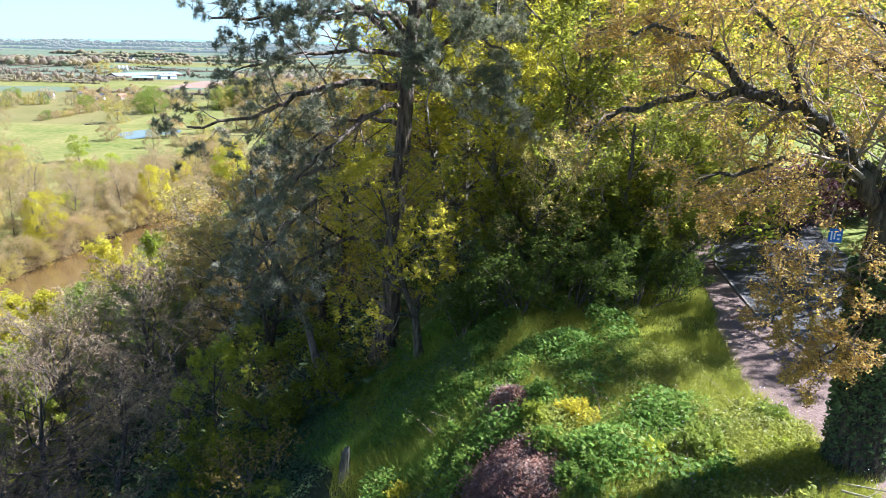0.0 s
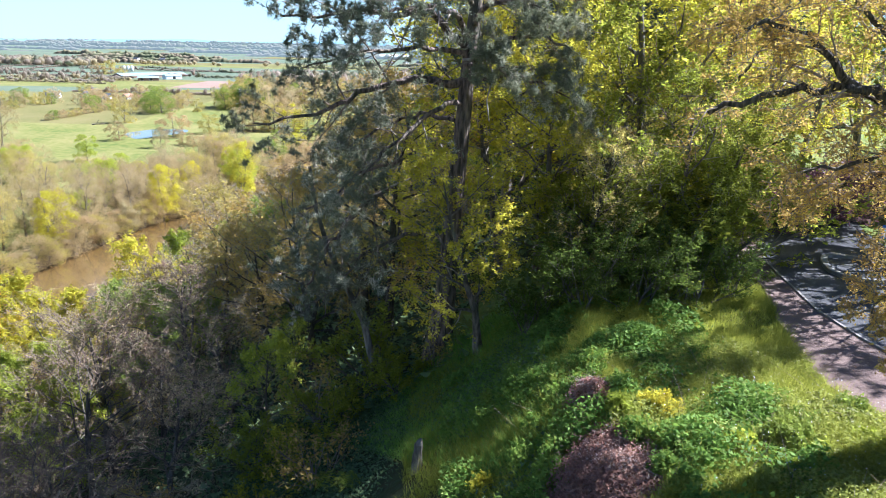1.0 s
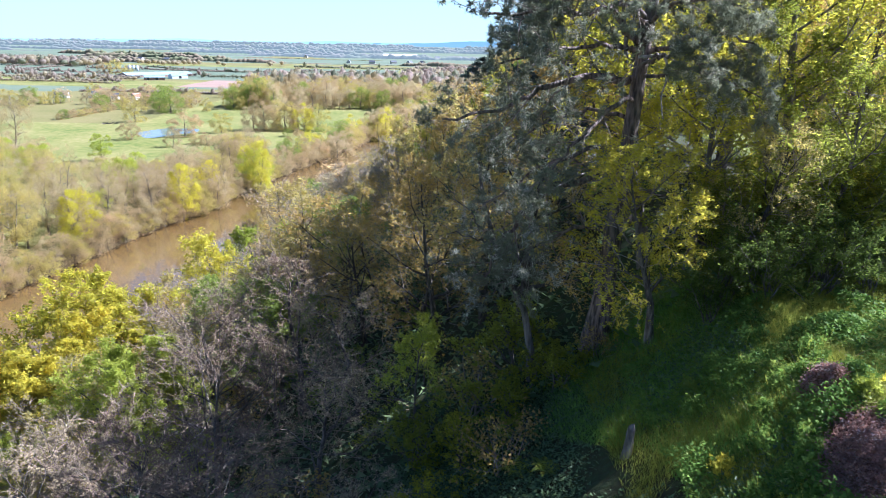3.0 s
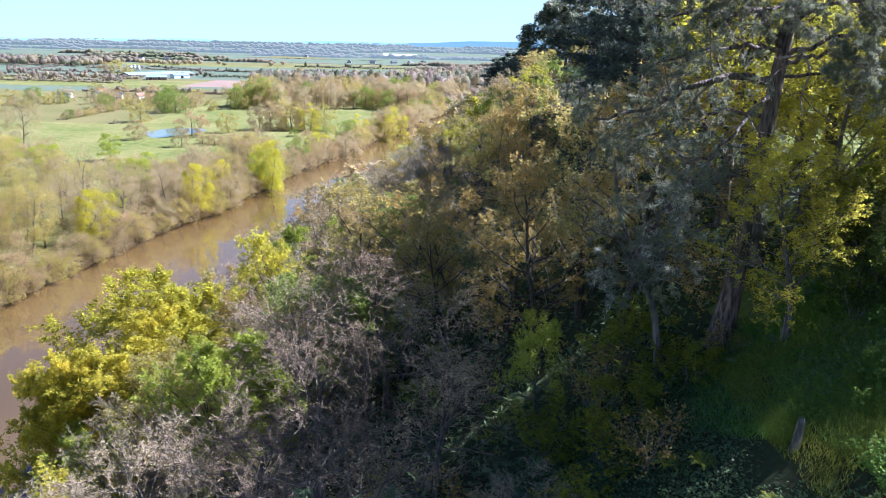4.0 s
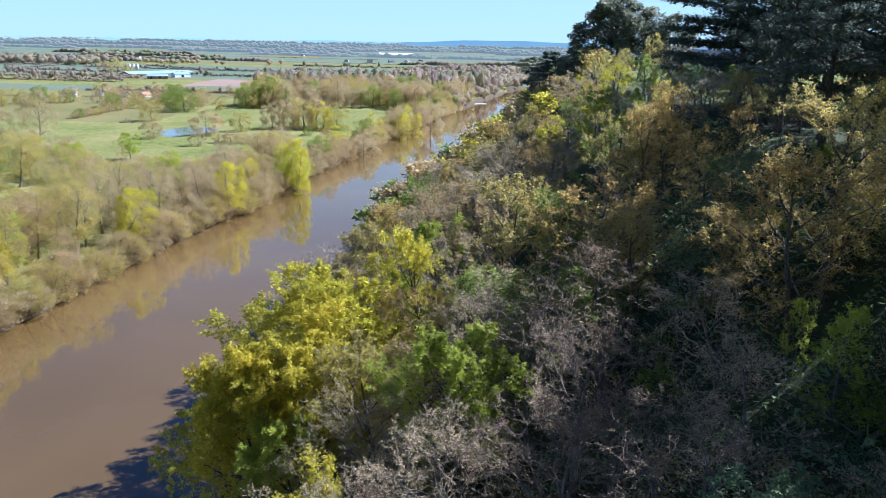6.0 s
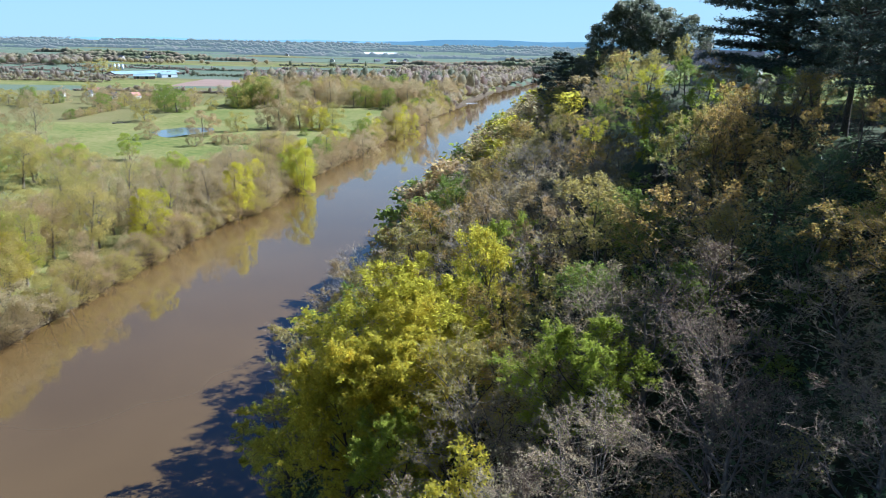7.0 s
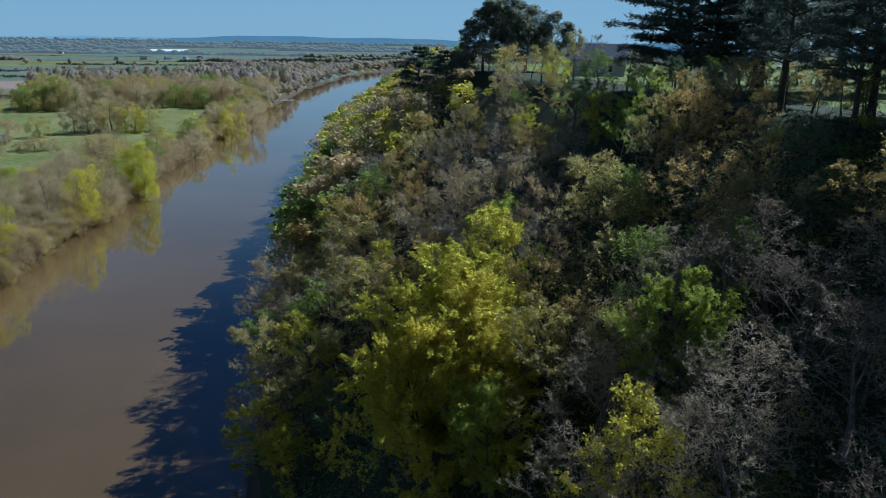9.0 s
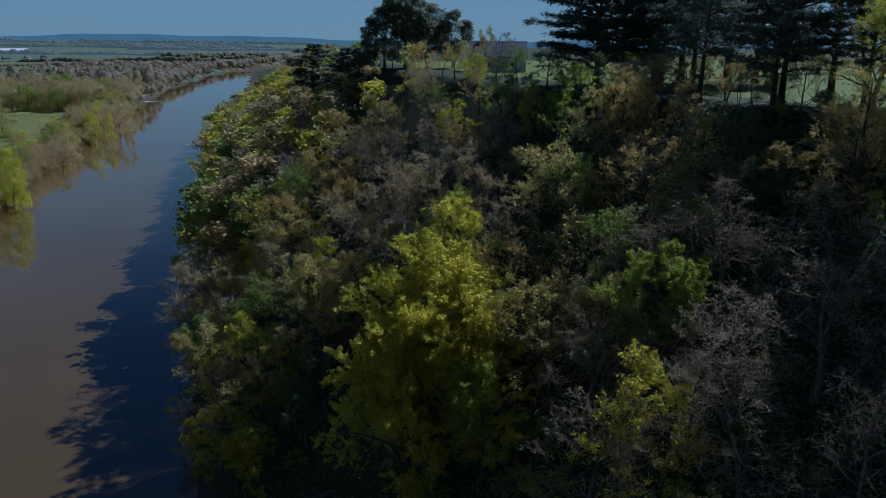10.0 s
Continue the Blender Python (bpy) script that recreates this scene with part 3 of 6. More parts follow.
def cedar(tall, reach, tiers, tufts, size, bare=0.22, fan=11):
    """A cedar: long limbs in tiers, rising a little and then level, each with flat fans of needled shoots and open air between the tiers."""
    def make(rng):
        br = []
        lean = rng.normal(0, 0.03, 2)
        h = np.linspace(0, 1, 10)
        trunk = np.stack([lean[0] * tall * h ** 1.5, lean[1] * tall * h ** 1.5, tall * 0.97 * h], 1)
        br.append((0, trunk, tall * 0.024 * np.linspace(1, 0.2, 10), -1, 0.0))
        turn = rng.uniform(0, 6.28)
        for k in range(tiers):
            g = (k + rng.uniform(0.2, 0.8)) / tiers
            f = bare + (0.98 - bare) * g
            for i in range(4 if g < 0.7 else 3):
                turn += 1.75 + rng.normal(0, 0.35)
                ln = tall * reach * (0.62 + 0.5 * math.sin(math.pi * (0.15 + 0.6 * g))) * (1 - 0.72 * g ** 2.2) * rng.uniform(0.65, 1.15)
                at = np.array([np.interp(f, h, trunk[:, c]) for c in range(3)])
                way = np.array((math.cos(turn), math.sin(turn), 0.0))
                side = np.array((-way[1], way[0], 0.0))
                q = np.linspace(0, 1, 8)
                rise_, sway = rng.uniform(0.12, 0.34), rng.normal(0, 0.08)
                path = at + ln * (q[:, None] * way + (sway * np.sin(q * 3))[:, None] * side) + (ln * rise_ * (1 - (1 - q) ** 2) * (1 - 0.35 * q))[:, None] * np.array((0, 0, 1.0)) + rng.normal(0, 0.02 * ln, (8, 3)) * q[:, None]
                me = len(br)
                br.append((1, path, (0.03 + 0.013 * ln) * np.linspace(1, 0.22, 8), 0, f))
                for j in range(fan):
                    w = 0.3 + 0.7 * (j + rng.uniform(0, 1)) / fan
                    o = np.array([np.interp(w, q, path[:, c]) for c in range(3)])
                    s_ = 1 if j % 2 else -1
                    d = unit(way * rng.uniform(0.45, 1.0) + side * s_ * rng.uniform(0.6, 1.0))
                    sl = ln * 0.34 * (1.12 - 0.75 * abs(w - 0.5)) * rng.uniform(0.6, 1.2)
                    r = np.linspace(0, 1, 4)
                    twig = o + sl * r[:, None] * d + rng.normal(0, 0.05, (4, 3)) * r[:, None] + (0.07 * sl * np.sin(r * 2.6))[:, None] * np.array((0, 0, 1.0))
                    kid = len(br)
                    br.append((2, twig, 0.02 * np.linspace(1, 0.4, 4), me, w))
                    for m_ in range(3):
                        w2 = 0.3 + 0.22 * m_ + rng.uniform(0, 0.15)
                        o2 = np.array([np.interp(w2, r, twig[:, c]) for c in range(3)])
                        d2 = unit(d + np.cross((0, 0, 1), d) * (1 if m_ % 2 else -1) * 0.9)
                        br.append((3, o2 + sl * 0.4 * r[:, None] * d2, 0.012 * np.linspace(1, 0.5, 4), kid, w2))
        pieces = [wood(br, 2, "oakbark", "twigbrown", (8, 5, 3), least=0.02)]
        at = on_twigs(rng, br, 2, tufts, 0.1, 0.0)
        at[:, 2] += rng.normal(-0.05, 0.16, tufts)
        v, f = leaf_tris(rng, at, size, flat=1.6, long=2.2)
        pieces.append(("needles", mesh_of("needles", v, f, M["cedar"])))
        return tall, pieces
    return make


def mid(leaf, leaves, size, bark="bark", spray=1200, **k):
    """Two individuals of a tree of the slope."""
    leaves, size = int(1.45 * leaves), 0.82 * size
    return [broadleaf(12, leaf, bark, leaves, size, limbs=12, boughs=7, twigs=5, spray=(spray, 0.5, 0.007), **k), broadleaf(11.5, leaf, bark, int(leaves * 0.85), size, limbs=11, boughs=7, twigs=5, crown=0.46, spray=(spray, 0.5, 0.007), **k)]


def mid_off(leaf, leaves, size, bark="bark", spray=500, **k):
    """Two individuals of the same kinds further along the slope."""
    leaves, size = int(1.45 * leaves), 0.82 * size
    return [broadleaf(12, leaf, bark, leaves, size, limbs=10, boughs=5, twigs=5, show=1, least=0.02, spray=(spray, 0.8, 0.014), **k), broadleaf(11.5, leaf, bark, int(leaves * 0.85), size, limbs=10, boughs=5, twigs=5, show=1, least=0.02, crown=0.46, spray=(spray, 0.8, 0.014), **k)]


def fine(leaf, leaves, size, bark="bark", **k):
    """Two individuals of a tree that the walk passes close by."""
    return [broadleaf(12, leaf, bark, leaves, size, limbs=13, boughs=8, twigs=6, show=2, least=0.008, crown=0.36, spray=(2600, 0.4, 0.005), **k), broadleaf(11.5, leaf, bark, int(leaves * 0.9), size, limbs=13, boughs=8, twigs=6, show=2, least=0.008, crown=0.4, spray=(2600, 0.4, 0.005), **k)]


def far(leaf, leaves, size, bark="bark", **k):
    return [broadleaf(11, leaf, bark, leaves, size, limbs=9, boughs=5, twigs=3, show=1, least=0.03, sides=(5, 3, 3), spray=(250, 1.0, 0.025), **k), broadleaf(10, leaf, bark, int(leaves * 0.85), size, limbs=8, boughs=5, twigs=3, show=1, least=0.03, crown=0.48, sides=(5, 3, 3), spray=(250, 1.0, 0.025), **k)]


OAKS = "oak in fresh yellow-green spring leaf on the river slope"
SP = {
    "yellow": Species("yellow_oak", OAKS, "tree", mid("yellow", 8000, 0.13, "oakbark"), 1),
    "great": Species("great_oak", "broad oak with a domed crown of yellow-green spring leaf", "tree", [broadleaf(20, "yellow", "oakbark", 74000, 0.13, crown=0.46, bole=0.1, limbs=22, boughs=9, twigs=6, show=2, least=0.012, spray=(3000, 0.6, 0.008)), broadleaf(17, "lime", "oakbark", 38000, 0.12, crown=0.42, bole=0.1, limbs=15, boughs=8, twigs=6, show=2, least=0.012, spray=(3000, 0.6, 0.008))], 22),
    "lime": Species("maple_tree", "maple in bright lime-green leaf on the wooded slope", "tree", mid("lime", 7500, 0.13), 2),
    "green": Species("hornbeam_tree", "hornbeam in mid-green leaf in the hillside wood", "tree", mid("green", 6500, 0.13), 3),
    "dark": Species("ivy_clad_tree", "tree overgrown with dark green ivy", "tree", mid("dark", 6000, 0.13), 15),
    "olive": Species("oak_tree", "oak with sparse olive-yellow young leaves", "tree", mid("olive", 5200, 0.115, "oakbark", 1800), 4),
    "bronze": Species("bronze_oak", "oak with unfolding bronze and ochre leaves", "tree", mid("bronze", 5000, 0.11, "oakbark", 1800), 5),
    "bare": Species("bare_ash", "leafless ash with a dense haze of grey-brown twigs", "tree", [broadleaf(11, "bud", "bark", 700, 0.06, limbs=13, boughs=7, twigs=4, show=3, least=0.007, crown=0.52, bole=0.05, twig="twigpale", kink=2, spray=(8000, 0.34, 0.006)), broadleaf(10, "bud", "bark", 800, 0.06, limbs=12, boughs=7, twigs=4, show=3, least=0.007, crown=0.54, bole=0.04, twig="twigpale", kink=2, spray=(8000, 0.34, 0.006))], 6),
    "tan": Species("budding_ash", "ash with tan twigs and tiny pale opening buds", "tree", [broadleaf(11, "bud", "bark", 4200, 0.06, limbs=14, boughs=7, twigs=5, show=3, least=0.007, crown=0.5, bole=0.06, twig="twigtan", kink=2, spray=(9000, 0.34, 0.006))], 51),
    "rust": Species("budding_poplar", "tree with pinkish-brown opening buds", "tree", mid("rust", 4200, 0.1, spray=2600) + mid("bud", 4200, 0.1, spray=2600), 7),
    "yellow_off": Species("yellow_oak", OAKS, "tree", mid_off("yellow", 6200, 0.15, "oakbark"), 31),
    "lime_off": Species("maple_tree", "maple in bright lime-green leaf on the wooded slope", "tree", mid_off("lime", 6200, 0.15), 32),
    "green_off": Species("hornbeam_tree", "hornbeam in mid-green leaf in the hillside wood", "tree", mid_off("green", 5400, 0.145), 33),
    "dark_off": Species("ivy_clad_tree", "tree overgrown with dark green ivy", "tree", mid_off("dark", 5000, 0.145), 34),
    "olive_off": Species("oak_tree", "oak with sparse olive-yellow young leaves", "tree", mid_off("olive", 5200, 0.13, "oakbark", 1500), 35),
    "bronze_off": Species("bronze_oak", "oak with unfolding bronze and ochre leaves", "tree", mid_off("bronze", 4800, 0.125, "oakbark", 1500), 36),
    "bare_off": Species("bare_ash", "leafless ash with a dense haze of grey-brown twigs", "tree", mid_off("bud", 600, 0.11, spray=3000), 37),
    "rust_off": Species("budding_poplar", "tree with pinkish-brown opening buds", "tree", mid_off("rust", 4000, 0.12, spray=2200) + mid_off("bud", 4000, 0.12, spray=2200), 38),
    "cedar": Species("cedar_tree", "dark cedar with level tiers of needles on the hilltop", "tree", [cedar(20, 0.54, 15, 48000, 0.18, 0.1, 12), cedar(20, 0.42, 12, 20000, 0.19, 0.3, 9), cedar(12, 0.5, 12, 14000, 0.22, 0.1, 8)], 8),
    "pine": Species("pine_tree", "tall pine with grey-green needle clusters on the hilltop", "tree", [puffy(14, 11, "pine", 13000, 0.19, 0.36, 13, "pinebark", "twigbrown", limbs=12, show=2, least=0.03, long=2.6, bole=0.45), puffy(12, 9, "pine", 9500, 0.19, 0.25, 10, "pinebark", "twigbrown", limbs=10, show=2, least=0.03, long=2.6, bole=0.35)], 9),
    "shrub": Species("elder_shrub", "leafy green shrub in the undergrowth", "shrub", [shrub(3.2, "green", 2300, 0.085), shrub(2.8, "dark", 2300, 0.085), shrub(3.0, "lime", 2000, 0.085)], 10),
    "wallshrub": Species("hazel_shrub", "dense leafy shrub at the foot of the young trees", "shrub", [shrub(3.2, "limeolive", 4800, 0.052), shrub(2.8, "darkolive", 5200, 0.052), shrub(3.0, "darkolive", 4600, 0.055), shrub(3.0, "shadegreen", 5200, 0.052)], 41),
    "thorn": Species("bramble_thicket", "brownish thorny thicket with few leaves", "shrub", [shrub(3.0, "olive", 700, 0.1, "twig"), shrub(3.4, "bronze", 800, 0.09, "twigbrown"), shrub(3.2, "bud", 300, 0.08, "twig", stems=9)], 11),
    "farslope": Species("slope_tree", "tree in young olive leaf on the distant part of the slope", "tree", far("olive", 850, 0.42) + far("yellow", 850, 0.42) + far("bud", 800, 0.36) + far("rust", 800, 0.36) + far("green", 850, 0.42), 16),
    "hedge": Species("purple_hedge", "dark reddish-purple garden hedge beyond the road", "hedge", [shrub(2.6, "purpleleaf", 1800, 0.12, wide=0.8)], 23),
    "willow": Species("bank_willow", "rounded willow with a grey-brown haze of twigs on the river bank", "tree", [puffy(9, 9.5, lf, 2 * n, 0.115, 0.0, 12, "bark", tw, 9, 1, 0.022, haze=(3200, 0.026, "haze"), stems=3) for lf, n, tw in (("haze", 3600, "twig"), ("olive", 4000, "twig"), ("bud", 3600, "twigbrown"), ("haze", 3000, "twigbrown"))], 12),
    "farlime": Species("goat_willow", "willow in bright yellow-green leaf by the water", "tree", [puffy(12, 9.5, lf, 14000, 0.12, 0.02, 14, limbs=9) for lf in ("yellow", "lime")], 13),
    "farbare": Species("bare_poplar", "tall tree with a brown haze of budding twigs", "tree", [puffy(15, 14, lf, 2 * n, 0.13, 0.08, 17, "bark", tw, 12, 2, 0.03, haze=(5200, 0.026, "haze"), bole=0.15) for lf, n, tw in (("haze", 2000, "twigbrown"), ("haze", 4000, "twig"), ("olive", 5500, "twig"), ("bud", 4500, "twigbrown"))], 14),
    "distant": Species("valley_tree", "tree in the valley hedgerows in early spring leaf", "tree", [puffy(13, 12.5, lf, 6000, 0.205, -0.18, 14, limbs=6, least=0.06, haze=(400, 0.07, "haze")) for lf in ("olive", "haze", "green", "rust", "olive", "bud", "yellow")], 17),
    "wall_yellow": Species("field_maple", "field maple in fresh yellow-green leaf above the grass bank", "tree", fine("yellow", 21000, 0.064), 18),
    "wall_lime": Species("sycamore_tree", "sycamore in bright green leaf above the grass bank", "tree", fine("limeolive", 21000, 0.064), 19),
    "wall_green": Species("hazel_tree", "hazel in deep green leaf beside the drive", "tree", fine("darkolive", 21000, 0.062, bole=0.06), 20),
    "wall_bronze": Species("young_oak", "young oak with small ochre and olive leaves", "tree", fine("bronze", 14000, 0.058, "oakbark") + fine("olive", 14000, 0.058, "oakbark"), 21),
}


def strew(n, xr, yr, gap, keep=None, seed=1):
    """Random places with at least gap metres between them."""
    r_ = random.Random(seed)
    got = []
    for _ in range(n * 25):
        x, y = r_.uniform(*xr), r_.uniform(*yr)
        if keep and not keep(x, y):
            continue
        if all((x - a) ** 2 + (y - b) ** 2 > gap * gap for a, b in got):
            got.append((x, y))
            if len(got) >= n:
                break
    return got


# ---- the wooded hillside ----
def slope_share(x, y):
    a, b = float(bend(y, BANK_NEAR)), float(bend(y, EDGE_X))
    return (x - a) / (b - a)


def canopy(x, y):
    """How tall the wood stands at a place on the slope."""
    return 4.5 + 13 * (1 - min(1, slope_share(x, y))) + 3 * min(1, max(0, (y - 30) / 20))


rng = random.Random(11)
KEY = [  # trees that stand out: kind, x, y, height of the top above the datum, breadth
    # tan at x -10.5 to -12.5: bare ashes, colour lightened against the shade
    ("olive", -24.6, 38, 41.0, 0.95), ("olive", -29.0, 42, 40.0, 1.35), ("bare", -20, 36, 47.0, 1.4), ("bare", -15.5, 37, 48.5, 1.3), ("tan", -24, 39.5, 45.5, 1.3), ("tan", -11.5, 30.5, 48.5, 1.3), ("tan", -30, 36.5, 40.5, 1.2), ("lime", -25.2, 65, 42.8, 1.0), ("yellow", -26.8, 61, 43.4, 0.9),
    ("bare", -15.5, 20.5, 46.6, 1.5), ("bare", -20.5, 24, 45.2, 1.5), ("tan", -12.5, 25, 47.2, 1.3), ("tan", -24, 27.5, 43.2, 1.4), ("bare", -18.5, 30, 46.2, 1.3), ("tan", -10.5, 18.5, 46.6, 1.3),
    ("tan", -28, 23, 40.7, 1.3), ("lime", -8.6, 25.5, 48.6, 0.7), ("yellow", -31, 29, 39.5, 1.0), ("tan", -33.5, 31, 36.7, 1.3), ("lime", -8.4, 29.5, 47.5, 0.6),
    ("bronze", -9, 36, 50.3, 1.2), ("bronze", -12.5, 42, 50.3, 1.2), ("bronze", -15, 49, 50.1, 1.2), ("olive", -19, 53, 49.0, 1.2), ("bronze", -6.6, 58, 55.4, 1.1), ("olive", -9.5, 62, 54.4, 0.9), ("bronze", -7.5, 60, 55.0, 0.8),
    ("rust", -22.5, 70, 47.0, 1.2), ("rust", -26, 76, 44, 1.2), ("green", -5, 74.5, 52.5, 0.9), ("lime", -3.6, 74, 56, 1.0), ("bronze", -4.2, 62.5, 56.2, 1.1), ("dark", -11.7, 64, 45.4, 1.0), ("green", -12.5, 59, 45.4, 0.9),
    ("olive", -6.5, 48.3, 51.8, 1.1), ("bronze", -13, 88, 47.6, 1.1), ("olive", -16.6, 120, 44.8, 1.2), ("dark", -45.5, 97, 13, 1.0), ("dark", -44.5, 90, 13, 1.0),
    ("yellow", -39, 104, 24, 1.0), ("yellow", -38, 114, 23, 1.0), ("yellow", -36.5, 125, 24, 1.0), ("green", -34, 97, 27, 1.1), ("olive", 8.0, 116, 61, 0.7), ("bare", 10.5, 116, 60, 0.8), ("olive", -2, 66, 50, 0.9),
]
taken = [(-24, 36), (-34.2, 51.5), (-41, 48.5), (-37.5, 41.5), (-44, 54)]
for x, y, top, k, turn, broad in ((-33.8, 51.5, 42.2, 0, 60, 1.24), (-39.8, 48.5, 38.0, 0, 200, 0.82), (-35.5, 42, 34.5, 1, 20, 0.95), (-40.0, 57, 26.0, 1, 90, 0.8), (-24.0, 36.0, 44.0, 1, 140, 1.05), (-36.5, 48.6, 40.5, 0, 300, 1.15)):
    SP["great"].plant(x, y, top - height(x, y), which=k, turn=turn, squeeze=broad)
for kind, x, y, top, broad in KEY:
    z = height(x, y) - 0.2
    SP[kind if y < 62 or kind + "_off" not in SP else kind + "_off"].plant(x, y, top - z, squeeze=broad * (12 / max(8.0, top - z)) ** 0.35)
    taken.append((x, y))


def free(x, y, gap):
    return all((x - a) ** 2 + (y - b) ** 2 > gap * gap for a, b in taken)


def in_wood(x, y):
    if not 0.03 < slope_share(x, y) < 1.02 or not free(x, y, 3.2):
        return False
    return not (y < 34 and x > -9)


for x, y in strew(150, (-66, 6), (16, 76), 5.0, lambda x, y: in_wood(x, y) and (y > 66 or slope_share(x, y) > 0.3), 3):
    s, r = slope_share(x, y), rng.random()
    if y < 36 and x > -34:
        kind = "bare" if r < 0.68 else "olive" if r < 0.76 else "dark" if r < 0.9 else "green"
    elif s < 0.3:
        kind = "yellow" if r < 0.25 else "olive" if r < 0.5 else "dark" if r < 0.65 else "bare" if r < 0.8 else "lime" if r < 0.9 else "green"
    elif s > 0.5:
        kind = "bare" if r < 0.18 else "rust" if r < 0.36 else "dark" if r < 0.6 else "bronze" if r < 0.76 else "olive" if r < 0.88 else "green"
    else:
        kind = "olive" if r < 0.3 else "bronze" if r < 0.52 else "bare" if r < 0.64 else "rust" if r < 0.74 else "dark" if r < 0.84 else "green" if r < 0.92 else "yellow"
    tall = canopy(x, y) * rng.uniform(0.72, 1.0)
    if s < 0.42:
        tall = min(tall, max(3.5, 19 + 26 * max(0, s - 0.12) - height(x, y)))
    SP[kind if y < 58 else kind + "_off"].plant(x, y, tall, squeeze=rng.uniform(1.0, 1.35))
for x, y in strew(120, (-62, 12), (76, 135), 5.3, in_wood, 4):
    r = rng.random()
    kind = "olive" if r < 0.36 else "rust" if r < 0.56 else "yellow" if r < 0.65 else "bronze" if r < 0.84 else "bare" if r < 0.92 else "green"
    SP[kind + "_off"].plant(x, y, canopy(x, y) * rng.uniform(0.72, 1.0), squeeze=rng.uniform(1.05, 1.4))
for x, y in strew(230, (-48, 110), (135, 420), 6.5, in_wood, 5):
    SP["farslope"].plant(x, y, canopy(x, y) * rng.uniform(0.7, 1.0), squeeze=1.25, which=rng.randrange(10))
for x, y in strew(80, (-40, 2), (15, 50), 3.2, lambda x, y: in_wood(x, y) and slope_share(x, y) > 0.3, 6):
    SP["shrub" if rng.random() < 0.6 else "thorn"].plant(x, y, rng.uniform(1.8, 3.6), squeeze=1.2)

# ---- hilltop conifers ----
for i in range(26):
    x = 30 + 2.6 * i
    kind = ("dark_off", "green_off", "olive_off", "dark_off", "bronze_off")[i % 5]
    SP[kind].plant(x, 99 + 0.4 * i + rng.uniform(-3, 3), rng.uniform(4.0, 6.2), squeeze=1.7)
for y in np.arange(50, 90, 2.4):
    y = float(y)
    x = float(bend(y, EDGE_X)) + rng.uniform(0.5, 6)
    SP[rng.choice(["olive_off", "bronze_off", "dark_off", "bare_off", "green_off"])].plant(x, y, rng.uniform(4.2, 6.2), squeeze=rng.uniform(1.3, 1.7))
CEDARS = [  # x, y, height, which individual, turn, breadth
    (10.5, 87, 21, 0, 20, 0.8), (13.9, 85, 23, 0, 140, 0.9), (24.5, 88, 22, 1, 60, 1.0), (27, 92, 21, 1, 200, 1.0), (29, 88, 22, 1, 300, 1.0), (33, 82, 22, 1, 110, 1.15), (42, 84, 20, 1, 10, 1.1),
    (9, 43, 14, 1, 40, 0.85), (5.5, 50, 16.5, 1, 170, 0.85), (0.5, 47, 15.5, 1, 250, 0.7), (3, 59, 16, 1, 80, 0.7), (15, 51, 17.5, 1, 310, 0.9), (11, 68, 16.5, 1, 220, 0.9),
    (6.3, 213, 15, 2, 30, 1.0), (1.0, 168, 11.5, 2, 200, 1.0), (-2.5, 172, 9.5, 2, 90, 0.9)]
for x, y, tall, k, turn, broad in CEDARS:
    SP["cedar"].plant(x, y, tall, which=k, turn=turn, squeeze=broad)
for x, y, h in ((9.5, 113, 3.5), (13, 117, 3.6), (16.5, 119, 3), (6, 112, 4), (20, 116, 3), (26, 112, 4)):
    SP["dark_off"].plant(x, y, h, squeeze=1.3)
for x, y, h, k, broad in ((13.5, 163, 18.5, 0, 1.1), (18.2, 161, 15.5, 1, 1.25), (9, 165, 14.5, 1, 1.25), (24, 158, 14, 1, 1.1), (3.5, 165, 10.5, 1, 1.1)):
    SP["pine"].plant(x, y, h, which=k, squeeze=broad)

# ---- the wall of young trees round the grass bank ----
WALL = [("wall_yellow", -0.6, 22.0, 7.5), ("wall_yellow", 1.6, 25.2, 9.0), ("wall_green", 3.6, 24.8, 10.0), ("wall_yellow", 0.6, 27.5, 13.5), ("wall_green", 5.6, 24.0, 7.5), ("wall_lime", 5.8, 28, 15.0),
        ("wall_bronze", 8.0, 28.4, 12.5), ("wall_green", 7.4, 24.8, 6.5), ("wall_lime", 4.0, 31, 15.5), ("wall_yellow", 10.3, 33.5, 12), ("wall_lime", 13.0, 38, 12.0), ("wall_yellow", 17.5, 39, 11), ("wall_lime", 9.6, 31, 11.0),
        ("wall_bronze", -4.2, 29.5, 12.5), ("wall_bronze", -5.5, 33, 12.0), ("wall_bronze", 2.6, 22.8, 6.0), ("wall_bronze", -7.8, 31.5, 10.5), ("wall_lime", 1.0, 33, 15), ("wall_yellow", 23, 44, 14), ("wall_yellow", 8.5, 42, 15), ("wall_bronze", 12.5, 45, 15)]
for kind, x, y, h in WALL:
    SP[kind].plant(x, y, h, squeeze=1.1)
